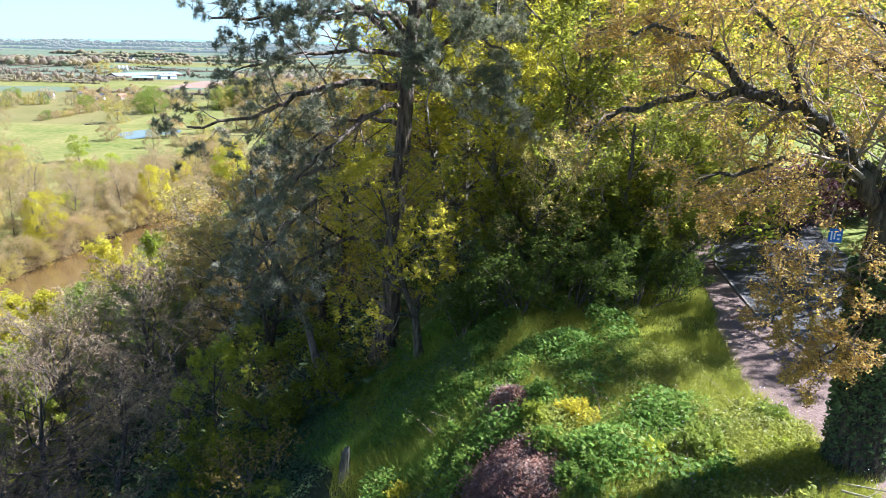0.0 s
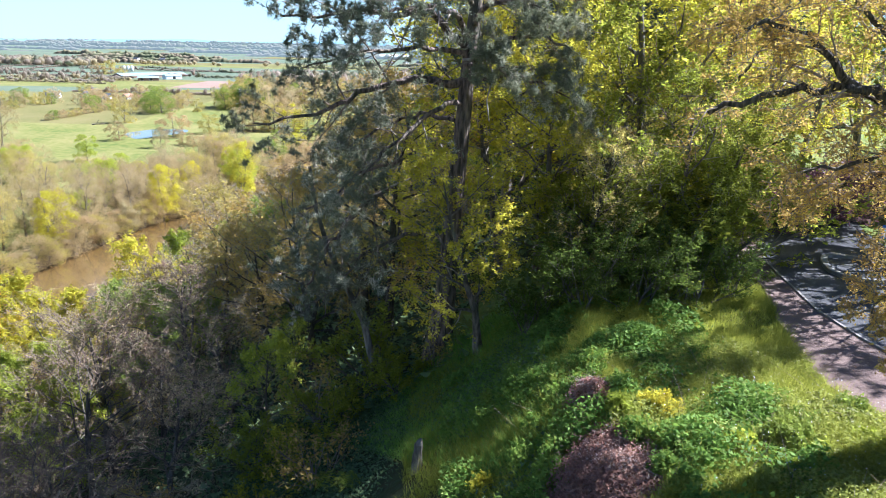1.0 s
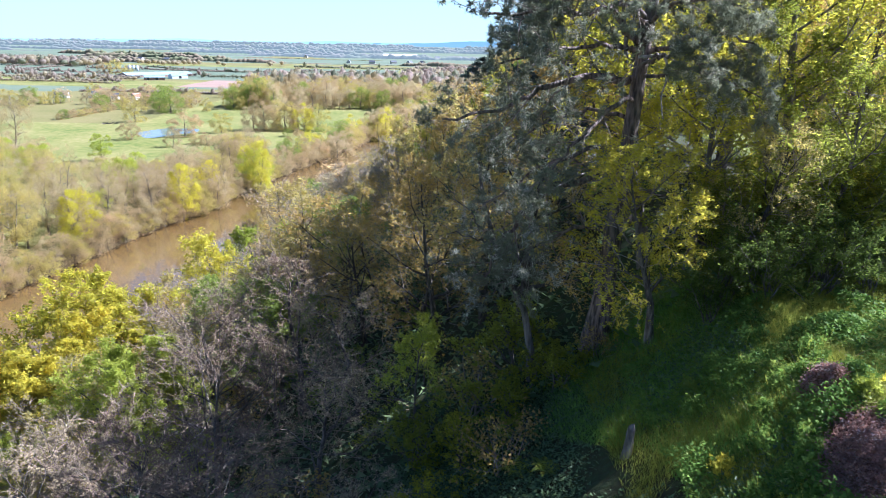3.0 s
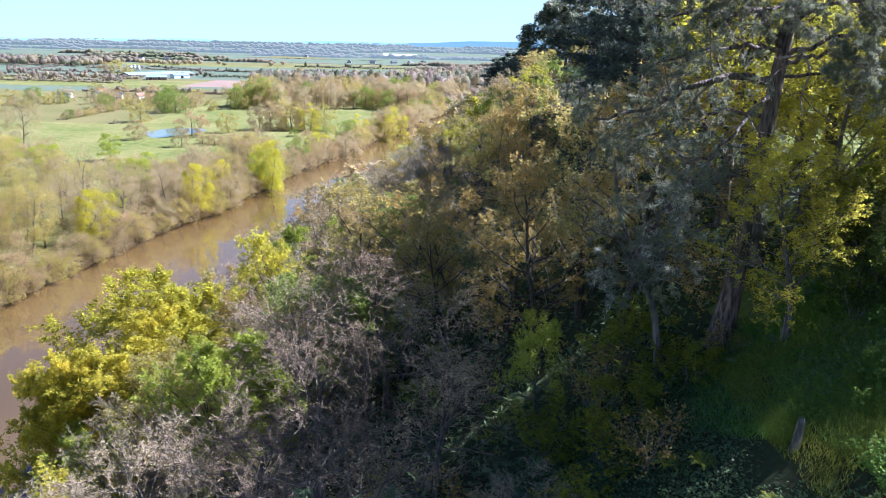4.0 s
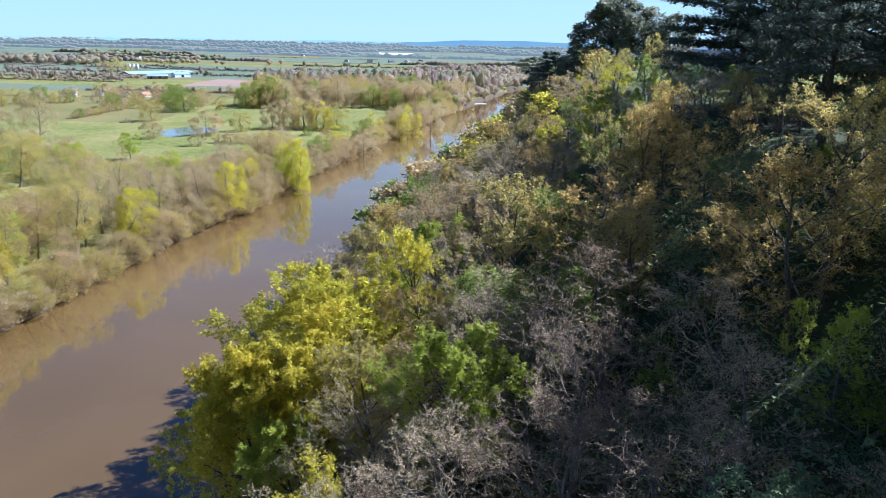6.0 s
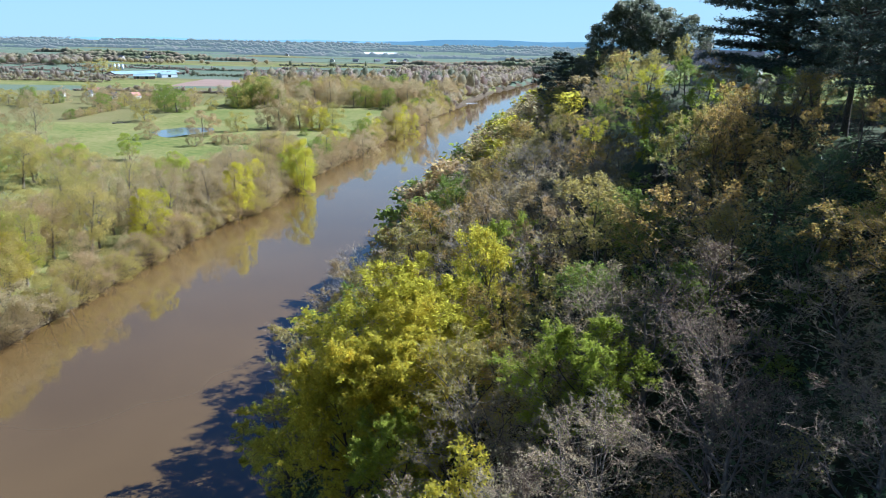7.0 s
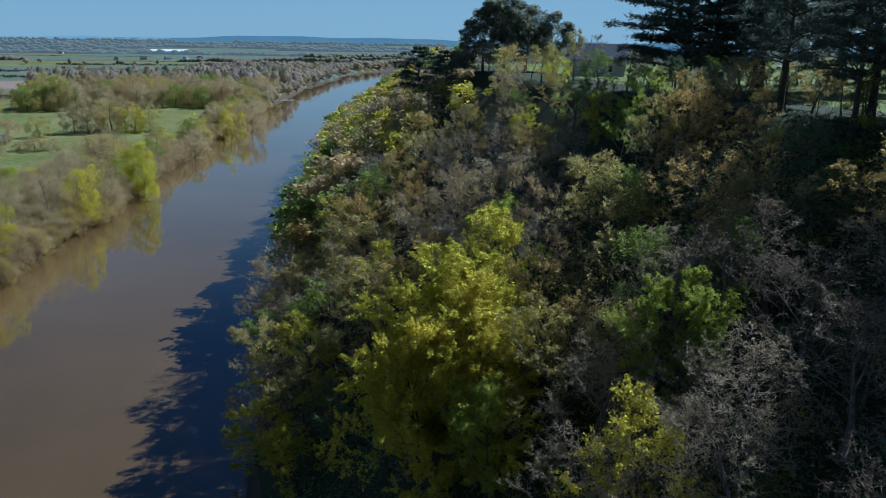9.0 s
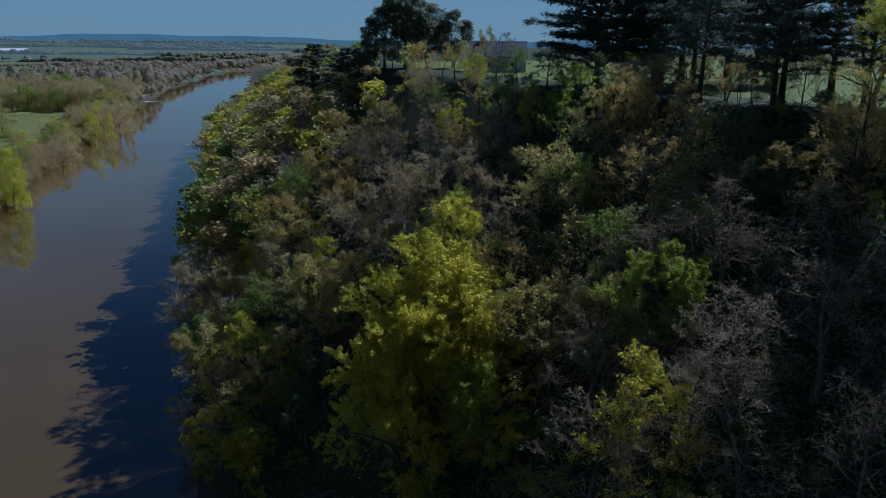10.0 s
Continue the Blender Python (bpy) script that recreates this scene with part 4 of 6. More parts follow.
# kind 3 and, east of x 2, kind 1 are darker to stand for shade
for x, y, h, k in ((8.4, 25.2, 4.6, 1), (7.9, 26.6, 5.0, 1), (9.0, 28.0, 5.0, 1), (9.6, 30.5, 5.0, 1), (6.4, 25.6, 4.5, 1), (4.6, 24.6, 4.0, 1), (2.8, 24.4, 4.0, 1), (11.0, 33.5, 4.5, 2), (0.8, 20.4, 2.2, 3), (2.4, 20.5, 2.6, 3), (4.2, 21.0, 2.8, 3), (6.0, 21.3, 2.8, 3), (7.4, 22.2, 2.4, 3), (5.1, 22.0, 3.4, 3), (3.3, 21.9, 3.4, 3), (1.6, 21.6, 3.0, 3), (-3.4, 22.6, 2.0, 1), (-5.4, 22.2, 2.4, 1), (-6.8, 20.8, 2.4, 0), (-8.2, 18.2, 2.6, 0), (-4.6, 25.5, 3.2, 1), (-8.5, 23, 3.0, 2), (-7.6, 16, 2.2, 1)):
    SP["wallshrub"].plant(x, y, h, which=k, squeeze=1.15)
for x, y, h, k in ((-5.6, 19.5, 2.6, 1), (-9.5, 15.5, 2.6, 0), (-2.0, 23.2, 1.4, 1), (-6.4, 24.5, 3.4, 1)):
    SP["thorn"].plant(x, y, h, which=k)

for i in range(9):
    SP["hedge"].plant(13.2 + 0.9 * i, 30.5 + 0.5 * i + 1.5 * (i % 2), 2.5 + 0.3 * (i % 3))
# trees out of view east of the road, added to shade road and lawn
for kind, x, y, h in (("wall_yellow", 18.5, 27.5, 11), ("wall_lime", 22, 33, 12), ("wall_green", 17.0, 24.4, 16), ("wall_green", 18.5, 28.5, 14)):
    SP[kind].plant(x, y, h)

# ---- the far bank and the meadows ----
for y in np.concatenate([np.arange(60, 300, 3.4), np.arange(300, 640, 5.0)]):
    y = float(y)
    x = float(bend(y, BANK_FAR)) - rng.uniform(-3.0, 0.5)
    SP["willow"].plant(x, y + rng.uniform(-1, 1), rng.uniform(6, 12), z=LEVEL + 0.25, squeeze=rng.uniform(1.1, 1.5), which=rng.choice([0, 1, 2, 3, 0, 1]))
for y in np.arange(60, 330, 3.0):
    y = float(y)
    x = float(bend(y, BANK_FAR)) - rng.uniform(3, 34 if y < 205 else 22)
    k = rng.choice(["farbare", "farbare", "willow", "farbare", "farlime"] if y > 150 else ["farbare", "farbare", "farbare", "willow"])
    SP[k].plant(x, y, rng.uniform(11, 18) if k != "farbare" else rng.uniform(14, 23), squeeze=rng.uniform(0.75, 1.0), which=None if k != "farbare" else rng.choice([0, 1, 1, 2, 3]))
MEADOW = [("farbare", -121, 212, 26, 0, 0.9), ("farbare", -114, 226, 19, 0, 0.9), ("farbare", -115, 246, 20, 1, 0.9), ("farbare", -106, 240, 19, 1, 1.0), ("farbare", -101, 226, 19, 3, 0.9), ("farbare", -88, 252, 17, 3, 0.9), ("farbare", -88, 262, 18, 1, 0.9), ("farbare", -128, 222, 20, 2, 1.0), ("farbare", -138, 212, 20, 2, 1.0),
          ("farbare", -119, 181, 21, 2, 1.0), ("farbare", -128, 170, 20, 1, 1.0), ("farbare", -140, 186, 20, 2, 1.0), ("farlime", -94, 234, 20, 0, 0.8), ("farlime", -79, 277, 24, 0, 0.75), ("farlime", -82, 284, 20, 1, 0.8), ("farlime", -171, 288, 15, 1, 1.2), ("farbare", -182, 270, 23, 2, 1.0), ("farbare", -196, 262, 21, 2, 1.0), ("farbare", -208, 275, 20, 2, 1.0), ("farlime", -169, 340, 13, 1, 1.1), ("farbare", -230, 376, 29, 1, 0.85), ("farbare", -244, 368, 22, 1, 0.9),
          ("farlime", -134, 296, 11, 1, 1.0), ("farbare", -200, 330, 14, 0, 1.0), ("distant", -221, 572, 19, 2, 1.5), ("distant", -233, 580, 15, 2, 1.3), ("distant", -242, 605, 11, 2, 1.4), ("distant", -223, 509, 16, 0, 1.2), ("distant", -185, 412, 11, 1, 1.4), ("distant", -161, 430, 15, 1, 1.6), ("distant", -146, 451, 13, 0, 1.3),
          ("distant", -138, 398, 7, 1, 2.0), ("distant", -145, 399, 5, 1, 2.0), ("distant", -130, 400, 6, 3, 2.0), ("distant", -123, 466, 19, 1, 1.2), ("distant", -111, 471, 20, 0, 1.2), ("distant", -98, 466, 19, 6, 1.1), ("distant", -90, 470, 20, 4, 1.2), ("distant", -131, 470, 17, 5, 1.3), ("distant", -104, 478, 21, 1, 1.2), ("distant", -116, 480, 20, 5, 1.2),
          ("distant", -103, 440, 5, 2, 1.8), ("distant", -86, 452, 5, 2, 1.8), ("distant", -63, 372, 16, 5, 1.2), ("distant", -70, 360, 13, 1, 1.2), ("distant", -43, 446, 24, 6, 1.0), ("distant", -48, 440, 20, 4, 1.0), ("distant", -30, 478, 26, 5, 1.0), ("distant", -36, 466, 21, 1, 1.0), ("distant", -356, 610, 15, 2, 0.7), ("distant", -491, 1092, 24, 0, 1.3), ("distant", -505, 1085, 20, 1, 1.3), ("distant", -475, 1096, 18, 4, 1.3)]
MEADOW += [("farbare", -184, 282, 19, 2, 1.2), ("farbare", -176, 290, 17, 1, 1.2), ("farbare", -168, 281, 15, 2, 1.3), ("farlime", -190, 296, 16, 1, 1.2), ("farbare", -200, 312, 19, 3, 1.1), ("farbare", -186, 318, 15, 1, 1.2), ("farbare", -212, 300, 18, 2, 1.2), ("farbare", -150, 258, 17, 2, 1.2), ("farbare", -143, 246, 18, 1, 1.1), ("farbare", -156, 244, 18, 3, 1.1), ("farbare", -134, 262, 16, 1, 1.2), ("farbare", -126, 250, 17, 2, 1.1), ("farbare", -120, 262, 15, 3, 1.2), ("farbare", -108, 272, 15, 1, 1.2), ("farbare", -98, 283, 15, 1, 1.1), ("farlime", -110, 258, 14, 0, 1.0)]
for kind, x, y, h, w, b in MEADOW:
    SP[kind].plant(x, y, h, which=w, squeeze=b)
for i in range(14):      # the hedge across the meadow
    f = i / 13
    SP["distant"].plant(-276 + 5 * f + rng.uniform(-2, 2), 510 + 80 * f, rng.uniform(4.5, 8), squeeze=1.5, which=rng.choice([0, 1, 2]))
for y in np.arange(330, 640, 8.5):
    y = float(y)
    SP["distant"].plant(float(bend(y, BANK_FAR)) - rng.uniform(0, 8), y, rng.uniform(9, 16), squeeze=1.15)


# ---- the wide valley: woods and hedges too many to count ----
nrng = np.random.default_rng(77)


def tree_cloud(places, clumps, size, rng_, flat=0.3):
    """Trees far off as loose crowns of leaf clumps round short stems: places are (x, y, tall, broad)."""
    p = np.array(places)
    n = len(p)
    base = np.stack([p[:, 0], p[:, 1], land(p[:, 0], p[:, 1])], 1)
    idx = np.repeat(np.arange(n), clumps)
    d = rng_.normal(0, 1, (n * clumps, 3))
    d /= np.linalg.norm(d, axis=1)[:, None]
    d *= rng_.uniform(0.35, 1.0, (n * clumps, 1)) ** 0.5
    tall, broad = p[idx, 2], p[idx, 3]
    at = base[idx] + np.stack([d[:, 0] * broad * 0.5, d[:, 1] * broad * 0.5, tall * (0.55 + 0.45 * d[:, 2])], 1)
    lv, lf = leaf_quads(rng_, at, size, flat=flat, long=1.2)
    return lv, lf


def lumps(places, rng_, fill, k=7, rings=(-1.4, -0.5, 0.3, 0.85, 1.45)):
    """The dense heart of far crowns: uneven, rounded masses down to the ground."""
    p = np.array(places)
    n, m = len(p), len(rings)
    th = np.arange(k) * 2 * np.pi / k
    ph = np.array(rings)
    d = np.stack([np.outer(np.cos(ph), np.cos(th)), np.outer(np.cos(ph), np.sin(th)), np.outer(np.sin(ph), np.ones(k))], -1).reshape(-1, 3)
    r = rng_.uniform(0.6, 1.22, (n, m * k, 1)) * fill
    size = np.stack([p[:, 3] * 0.5, p[:, 3] * 0.5, p[:, 2] * 0.5], 1)
    base = np.stack([p[:, 0], p[:, 1], land(p[:, 0], p[:, 1]) + p[:, 2] * 0.5], 1)
    v = base[:, None, :] + d[None] * r * size[:, None, :]
    j = np.arange(k)
    f = np.concatenate([np.stack([i * k + j, i * k + (j + 1) % k, (i + 1) * k + (j + 1) % k, (i + 1) * k + j], 1) for i in range(m - 1)])
    f = (f[None] + (np.arange(n) * m * k)[:, None, None]).reshape(-1, 4)
    return v.reshape(-1, 3), f


def valley_wood(name, label, places, clumps, size, leaf, flat=0.3, fill=0.8):
    lv, lf = tree_cloud(places, clumps, size, nrng, flat)
    hv, hf = lumps(places, nrng, fill)
    both = np.concatenate([lv, hv]), np.concatenate([lf, hf + len(lv)])
    ob = new(name, mesh_of(name, *both, M[leaf], smooth=True))
    tagged(ob, label, "woodland", kind="stuff")


def on_plain(x, y):
    return x < float(bend(y, BANK_FAR)) - 3


# single trees of the near valley, one by one
places = strew(105, (-195, 25), (612, 730), 9, on_plain, 8)
places += strew(22, (-60, 15), (480, 612), 8, lambda x, y: on_plain(x, y) and x > bend(y, BANK_FAR) - 24, 18)
places += strew(24, (-360, -225), (615, 730), 9, lambda x, y: not (-300 < x < -245 and 630 < y < 690), 10)
places += strew(16, (-330, -150), (160, 400), 16, lambda x, y: x < bend(y, BANK_FAR) - 55, 12)
places += strew(34, (-420, -150), (585, 640), 8, None, 14)
for x, y in places:
    SP["distant"].plant(x, y, rng.uniform(16, 26) if x > -200 and y > 611 else rng.uniform(9, 15), squeeze=rng.uniform(0.9, 1.25), which=rng.choice([0, 1, 1, 2, 3, 4, 5, 5, 0]))


def hedge_row(x0, x1, y, step, tall, slant=0.1):
    x = x0
    out = []
    while x < x1:
        yy = y - slant * x + rng.uniform(-3, 3)
        if on_plain(x, yy):
            big = rng.random() < 0.2
            out.append((x, yy, tall * (rng.uniform(1.8, 3.0) if big else rng.uniform(0.7, 1.2)), tall * (1.8 if big else 1.6)))
        x += step * rng.uniform(0.6, 1.4)
    return out


rows = {"olive": [], "farwood": [], "green": [], "rust": []}
keys = list(rows)
for y in (760, 860, 960, 1120, 1280):
    for k in range(2):
        a = rng.uniform(-900, 300 + (y - 700) * 0.35)
        rows[rng.choice(["olive", "farwood", "farwood", "green", "farwood"])] += hedge_row(a, a + rng.uniform(120, 420), y + rng.uniform(-50, 50), 2.4, 2.6)


def tree_line(y, share, tall, step, mat, name, label, kind):
    """Woods and overgrown hedges along one line of the far valley as one uneven ridge of crowns, with low hedges and gaps between them."""
    xs = np.arange(-0.95 * y, 0.5 * y, step)
    n = len(xs)
    tops, x, wide = np.zeros(n), xs[0], 11.0
    while x < xs[-1]:
        length = rng.uniform(70, 300) * (1 + y / 3000)
        r = rng.random()
        full = tall * rng.uniform(0.75, 1.1) if r < share else 2.6 if r < 0.5 + 0.5 * share else 0.0
        q = x
        while q < x + length:
            w = wide * rng.uniform(0.6, 1.5) if full > 3 else 9.0
            rise_ = full * rng.uniform(0.6, 1.1) * min(1, 0.45 + (q - x) / 40, 0.45 + (x + length - q) / 40)
            d = np.clip(1 - ((xs - q - w / 2) / (0.62 * w)) ** 2, 0, 1) ** 0.6
            tops = np.maximum(tops, rise_ * d)
            q += w * 0.8
        x += length
    ys = y - 0.06 * xs + 14 * np.sin(xs / 140 + y) + 6 * np.sin(xs / 47)
    keep = (tops > 0.5) & (xs < np.array([bend(v_, BANK_FAR) for v_ in ys]) - 4)
    g = land(xs, ys)
    wob = nrng.normal(0, 1, (4, n))
    lines = [np.stack([xs, ys + dy + 1.2 * wob[i], g - 0.5 + tops * f], 1) for i, (dy, f) in enumerate(((-7, 0.0), (-5.5, 0.62), (-1, 1.0), (7, 0.55)))]
    v = np.concatenate(lines)
    i = np.nonzero(keep[:-1] & keep[1:])[0]
    f = np.concatenate([np.stack([k * n + i, k * n + i + 1, (k + 1) * n + i + 1, (k + 1) * n + i], 1) for k in range(3)])
    tagged(new(name, mesh_of(name, v, f, mat, smooth=True)), label, "woodland" if kind == "stuff" else "backdrop", kind=kind)


for y, share, tall in ((1440, 0.45, 11), (1560, 0.5, 12), (1700, 0.55, 13), (1860, 0.6, 13), (2030, 0.65, 14)):
    tree_line(y, share, tall, 3.0, M["farline"], "valley_treeline", "line of far hedges and small woods across the valley", "stuff")
# these lines carry the haze as emission of their own
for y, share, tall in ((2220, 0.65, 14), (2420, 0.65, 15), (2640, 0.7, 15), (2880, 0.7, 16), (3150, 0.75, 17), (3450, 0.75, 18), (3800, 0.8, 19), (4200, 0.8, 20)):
    tree_line(y, share, tall, 4.5, M["hazeline"], "backdrop", "far woods and hedges along the horizon, haze put in as a pale glow", "structure")


def hedge_line(x, y, way, length, step, tall):
    """A hedge with standard trees that runs in any direction."""
    out = []
    for q in np.arange(0, length, step):
        px, py = x + q * math.cos(way) + rng.uniform(-2, 2), y + q * math.sin(way) + rng.uniform(-2, 2)
        if on_plain(px, py) and py > 760:
            big = rng.random() < 0.1
            out.append((px, py, tall * (rng.uniform(1.8, 2.8) if big else rng.uniform(0.8, 1.2)), tall * (2.0 if big else 1.7)))
    return out


for i in range(12):
    y = 1000 * (1.6 ** rng.random())
    x = rng.uniform(-0.75, 0.42) * y
    rows[rng.choice(["olive", "farwood", "farwood", "green"])] += hedge_line(x, y, rng.choice([0.1, 0.3, 1.2, 1.7, 2.6, 2.9]) + rng.uniform(-0.2, 0.2), rng.uniform(120, 320), 2.6, 2.4)
for i in range(4):       # copses
    y = 1150 * (1.6 ** rng.random())
    x = rng.uniform(-0.75, 0.42) * y
    k = rng.choice(["olive", "farwood", "farwood", "green", "rust"])
    for j in range(rng.randint(14, 40)):
        px, py = x + rng.gauss(0, 60), y + rng.gauss(0, 22)
        if on_plain(px, py):
            rows[k].append((px, py, rng.uniform(8, 13), 16))
for y in np.arange(640, 1900, 7.0):       # trees along the far bank into the distance
    for j in range(2):
        rows[rng.choice(["olive", "farwood", "rust", "olive"])].append((float(bend(y, BANK_FAR)) - rng.uniform(-2, 26), float(y), rng.uniform(9, 15), 15))
for a, b, y, k in ((-360, -215, 1040, "green"), (-310, 60, 1460, "green"), (-560, -420, 900, "farwood"), (-680, -420, 950, "olive"), (-700, -430, 990, "farwood"), (-420, -360, 1080, "rust")):
    rows[k] += hedge_row(a, b, y, 5, 5)
woods = strew(170, (-930, -670), (1340, 1500), 9, None, 21)
rows["farwood"] += [(x, y, rng.uniform(13, 20), 21) for x, y in woods[:75]]
thick = strew(200, (-210, 90), (730, 870), 8, on_plain, 9)
rows["green"] += [(x, y, rng.uniform(13, 20), 21) for x, y in woods[75:110]]
rows["olive"] += [(x, y, rng.uniform(13, 20), 21) for x, y in woods[110:]]
woods = strew(250, (-150, 330), (870, 1450), 9, lambda x, y: on_plain(x, y) and x > -70, 22)
for i, (x, y) in enumerate(woods):
    rows[("farwood", "olive", "rust", "farwood", "olive")[i % 5]].append((x, y, rng.uniform(9, 15), 15))
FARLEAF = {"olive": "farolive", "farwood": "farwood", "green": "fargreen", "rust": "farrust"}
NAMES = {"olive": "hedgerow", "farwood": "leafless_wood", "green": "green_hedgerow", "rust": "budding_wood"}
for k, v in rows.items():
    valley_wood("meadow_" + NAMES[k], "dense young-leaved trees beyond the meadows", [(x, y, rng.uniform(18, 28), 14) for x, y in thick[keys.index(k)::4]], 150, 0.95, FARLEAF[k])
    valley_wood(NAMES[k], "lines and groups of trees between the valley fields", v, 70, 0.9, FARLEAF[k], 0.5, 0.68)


# ---- the two old trees by the grass bank ----
def hand_tree(name, label, trunk, radius, limbs, plan, leaf_maker, bark, twig, seed, thin=0.36):
    """A tree whose trunk and limbs follow given lines; the finer wood grows from them."""
    r_ = np.random.default_rng(seed)
    br = []
    own = list(plan)
    t_plan = [(*own[0][:3], 0, *own[0][4:])] + own[1:]
    at0 = np.array(trunk[0], float)
    br.append((0, np.array(trunk, float) - at0, radius * np.linspace(1, 0.35, len(trunk)), -1, 0.0))
    for path, rad in limbs:
        path = np.array(path, float) - at0
        t_ = np.linspace(0, len(path) - 1, 4 * len(path))
        path = np.stack([np.interp(t_, np.arange(len(path)), path[:, c]) for c in range(3)], 1)
        path[1:] += r_.normal(0, 0.055, (len(path) - 1, 3))
        d = np.linalg.norm(br[0][1] - path[0], axis=1)
        grow(r_, path[0], None, 1.0, rad, 1, t_plan, br, 0, float(np.argmin(d)) / (len(trunk) - 1), path, thin)
    ob = new(name)
    ob.location = at0
    v, f, ix = tubes(br, 3, (10, 6, 4, 3), 0.008, 2)
    part("trunk", mesh_of("trunk", v, f, [M[bark], M[twig]], ix, True), ob)
    for pname, me in leaf_maker(r_, br):
        part(pname, me, ob)
    return tagged(ob, label, "tree")


def pine_needles(r_, br):
    at = on_twigs(r_, br, 3, 17000, 0.05, 0.62)
    out = np.array((0.0, 0.0, 0.1))[None, :] + 0.8 * r_.normal(0, 1, (len(at), 3))
    v, f = needle_tufts(r_, at, out, 0.2, 12, 0.009)
    return [("needles", mesh_of("needles", v, f, M["pine"]))]


PINE_PLAN = [(8, 0, 0, 0, 0, 0, 0, False), (5, 0.1, 0.0, 11, 0.3, 0.8, 0.36, False), (4, 0.2, 0.02, 6, 0.2, 0.75, 0.45, False), (3, 0.25, 0.02, 0, 0, 0, 0, False)]
old_pine = hand_tree("old_pine", "tall old pine with fissured bark and silvery grey-green needles", [(-2.0, 24.2, 48.0), (-1.75, 24.2, 50.1), (-1.5, 24.2, 53.4), (-1.3, 24.2, 55.7), (-1.1, 24.2, 58.3), (-0.9, 24.2, 60.3), (-0.75, 24.2, 63), (-0.6, 24.2, 65.5)], 0.37, [
    ([(-1.3, 24.2, 57.9), (-2.7, 23.7, 58.0), (-4.5, 23.2, 57.6), (-5.5, 22.8, 57.0), (-7.7, 22.2, 56.6)], 0.15),
    ([(-1.5, 24.2, 54.6), (-3.8, 23.6, 54.4), (-4.7, 23.0, 53.7), (-5.5, 22.6, 52.8), (-6.2, 22.2, 51.4)], 0.13),
    ([(-1.2, 24.2, 59.0), (-2.4, 23.5, 60.0), (-4.2, 22.5, 60.0), (-6.6, 21.8, 59.7)], 0.14),
    ([(-1.2, 24.2, 59.3), (-1.6, 22.8, 60.0), (-2.6, 21.4, 60.2), (-3.6, 20.4, 59.8)], 0.12),
    ([(-1.1, 24.2, 58.6), (0.2, 23.4, 59.3), (1.0, 22.6, 59.4), (1.8, 22.0, 59.0)], 0.1),
    ([(-1.1, 24.2, 58.2), (-0.9, 22.8, 58.7), (-0.6, 21.6, 58.8), (-0.2, 20.6, 58.4)], 0.09),
    ([(-0.95, 24.2, 60.0), (0.6, 24.0, 61.2), (1.6, 23.6, 61.6), (2.4, 23, 61.4)], 0.1),
    ([(-0.9, 24.2, 60.6), (-2.6, 24.4, 61.8), (-4.8, 24.2, 62.0), (-6.8, 24, 61.6)], 0.12),
    ([(-0.8, 24.2, 62), (-1.6, 22.6, 63), (-2.4, 21.2, 63.4), (-3.2, 19.8, 63.2)], 0.1),
    ([(-0.75, 24.2, 63), (0.8, 23, 64), (2.4, 22, 64.2)], 0.1),
    ([(-1.1, 24.2, 58.8), (-2.6, 23.2, 59.0), (-4.4, 22.4, 58.8), (-6.0, 21.8, 58.3)], 0.1),
    ([(-1.0, 24.2, 59.6), (-0.6, 22.9, 60.2), (0.2, 21.7, 60.4), (1.0, 20.8, 60.0)], 0.09),
    ([(-0.95, 24.2, 60.2), (-2.0, 22.9, 60.9), (-3.4, 21.8, 61.2), (-5.2, 21.2, 60.8)], 0.1),
    ([(-1.15, 24.2, 58.0), (0.2, 23.2, 58.2), (1.2, 22.4, 58.0), (2.2, 21.9, 57.4)], 0.07),
    ([(-1.25, 24.2, 56.6), (-2.6, 24.8, 56.8), (-4.2, 25.4, 56.2), (-5.4, 26, 55.4)], 0.09),
    ([(-1.2, 24.2, 57.4), (-2.2, 23.0, 57.0), (-3.4, 21.9, 56.2), (-4.6, 21.2, 54.9)], 0.1),
    ([(-1.4, 24.2, 55.6), (-2.8, 23.4, 55.6), (-4.6, 22.9, 55.0), (-6.2, 22.6, 53.8)], 0.1),
    ([(-1.6, 24.2, 52.6), (-3.2, 23.6, 52.9), (-4.6, 23.2, 52.2), (-5.8, 23.0, 50.6)], 0.09),
], PINE_PLAN, pine_needles, "pinebark", "twigbrown", 301)


def dead_limb(points, radius):
    """A bare, bleached limb as a thin tapered tube."""
    p = np.array(points, float) - np.array((-2.0, 24.2, 48.0))
    t_ = np.linspace(0, len(p) - 1, 14)
    q = np.stack([np.interp(t_, np.arange(len(p)), p[:, k]) for k in range(3)], 1)
    v, f, ix = tubes([(1, q, radius * np.linspace(1, 0.4, 14), -1, 0)], 2, (6, 6, 6), 0.004)
    return mesh_of("dead_limb", v, f, M["deadwood"], smooth=True)


part("dead_limb", dead_limb([(-1.3, 23.85, 58.6), (-0.5, 23.7, 58.7), (-0.3, 23.6, 58.1), (-0.5, 23.65, 57.4), (-0.4, 23.6, 56.7)], 0.05), old_pine, "bleached dead limb")
part("dead_limb", dead_limb([(-1.9, 23.8, 54.5), (-3.0, 23.0, 54.9), (-4.1, 22.5, 54.4), (-4.6, 22.2, 54.7)], 0.035), old_pine, "bleached dead limb")


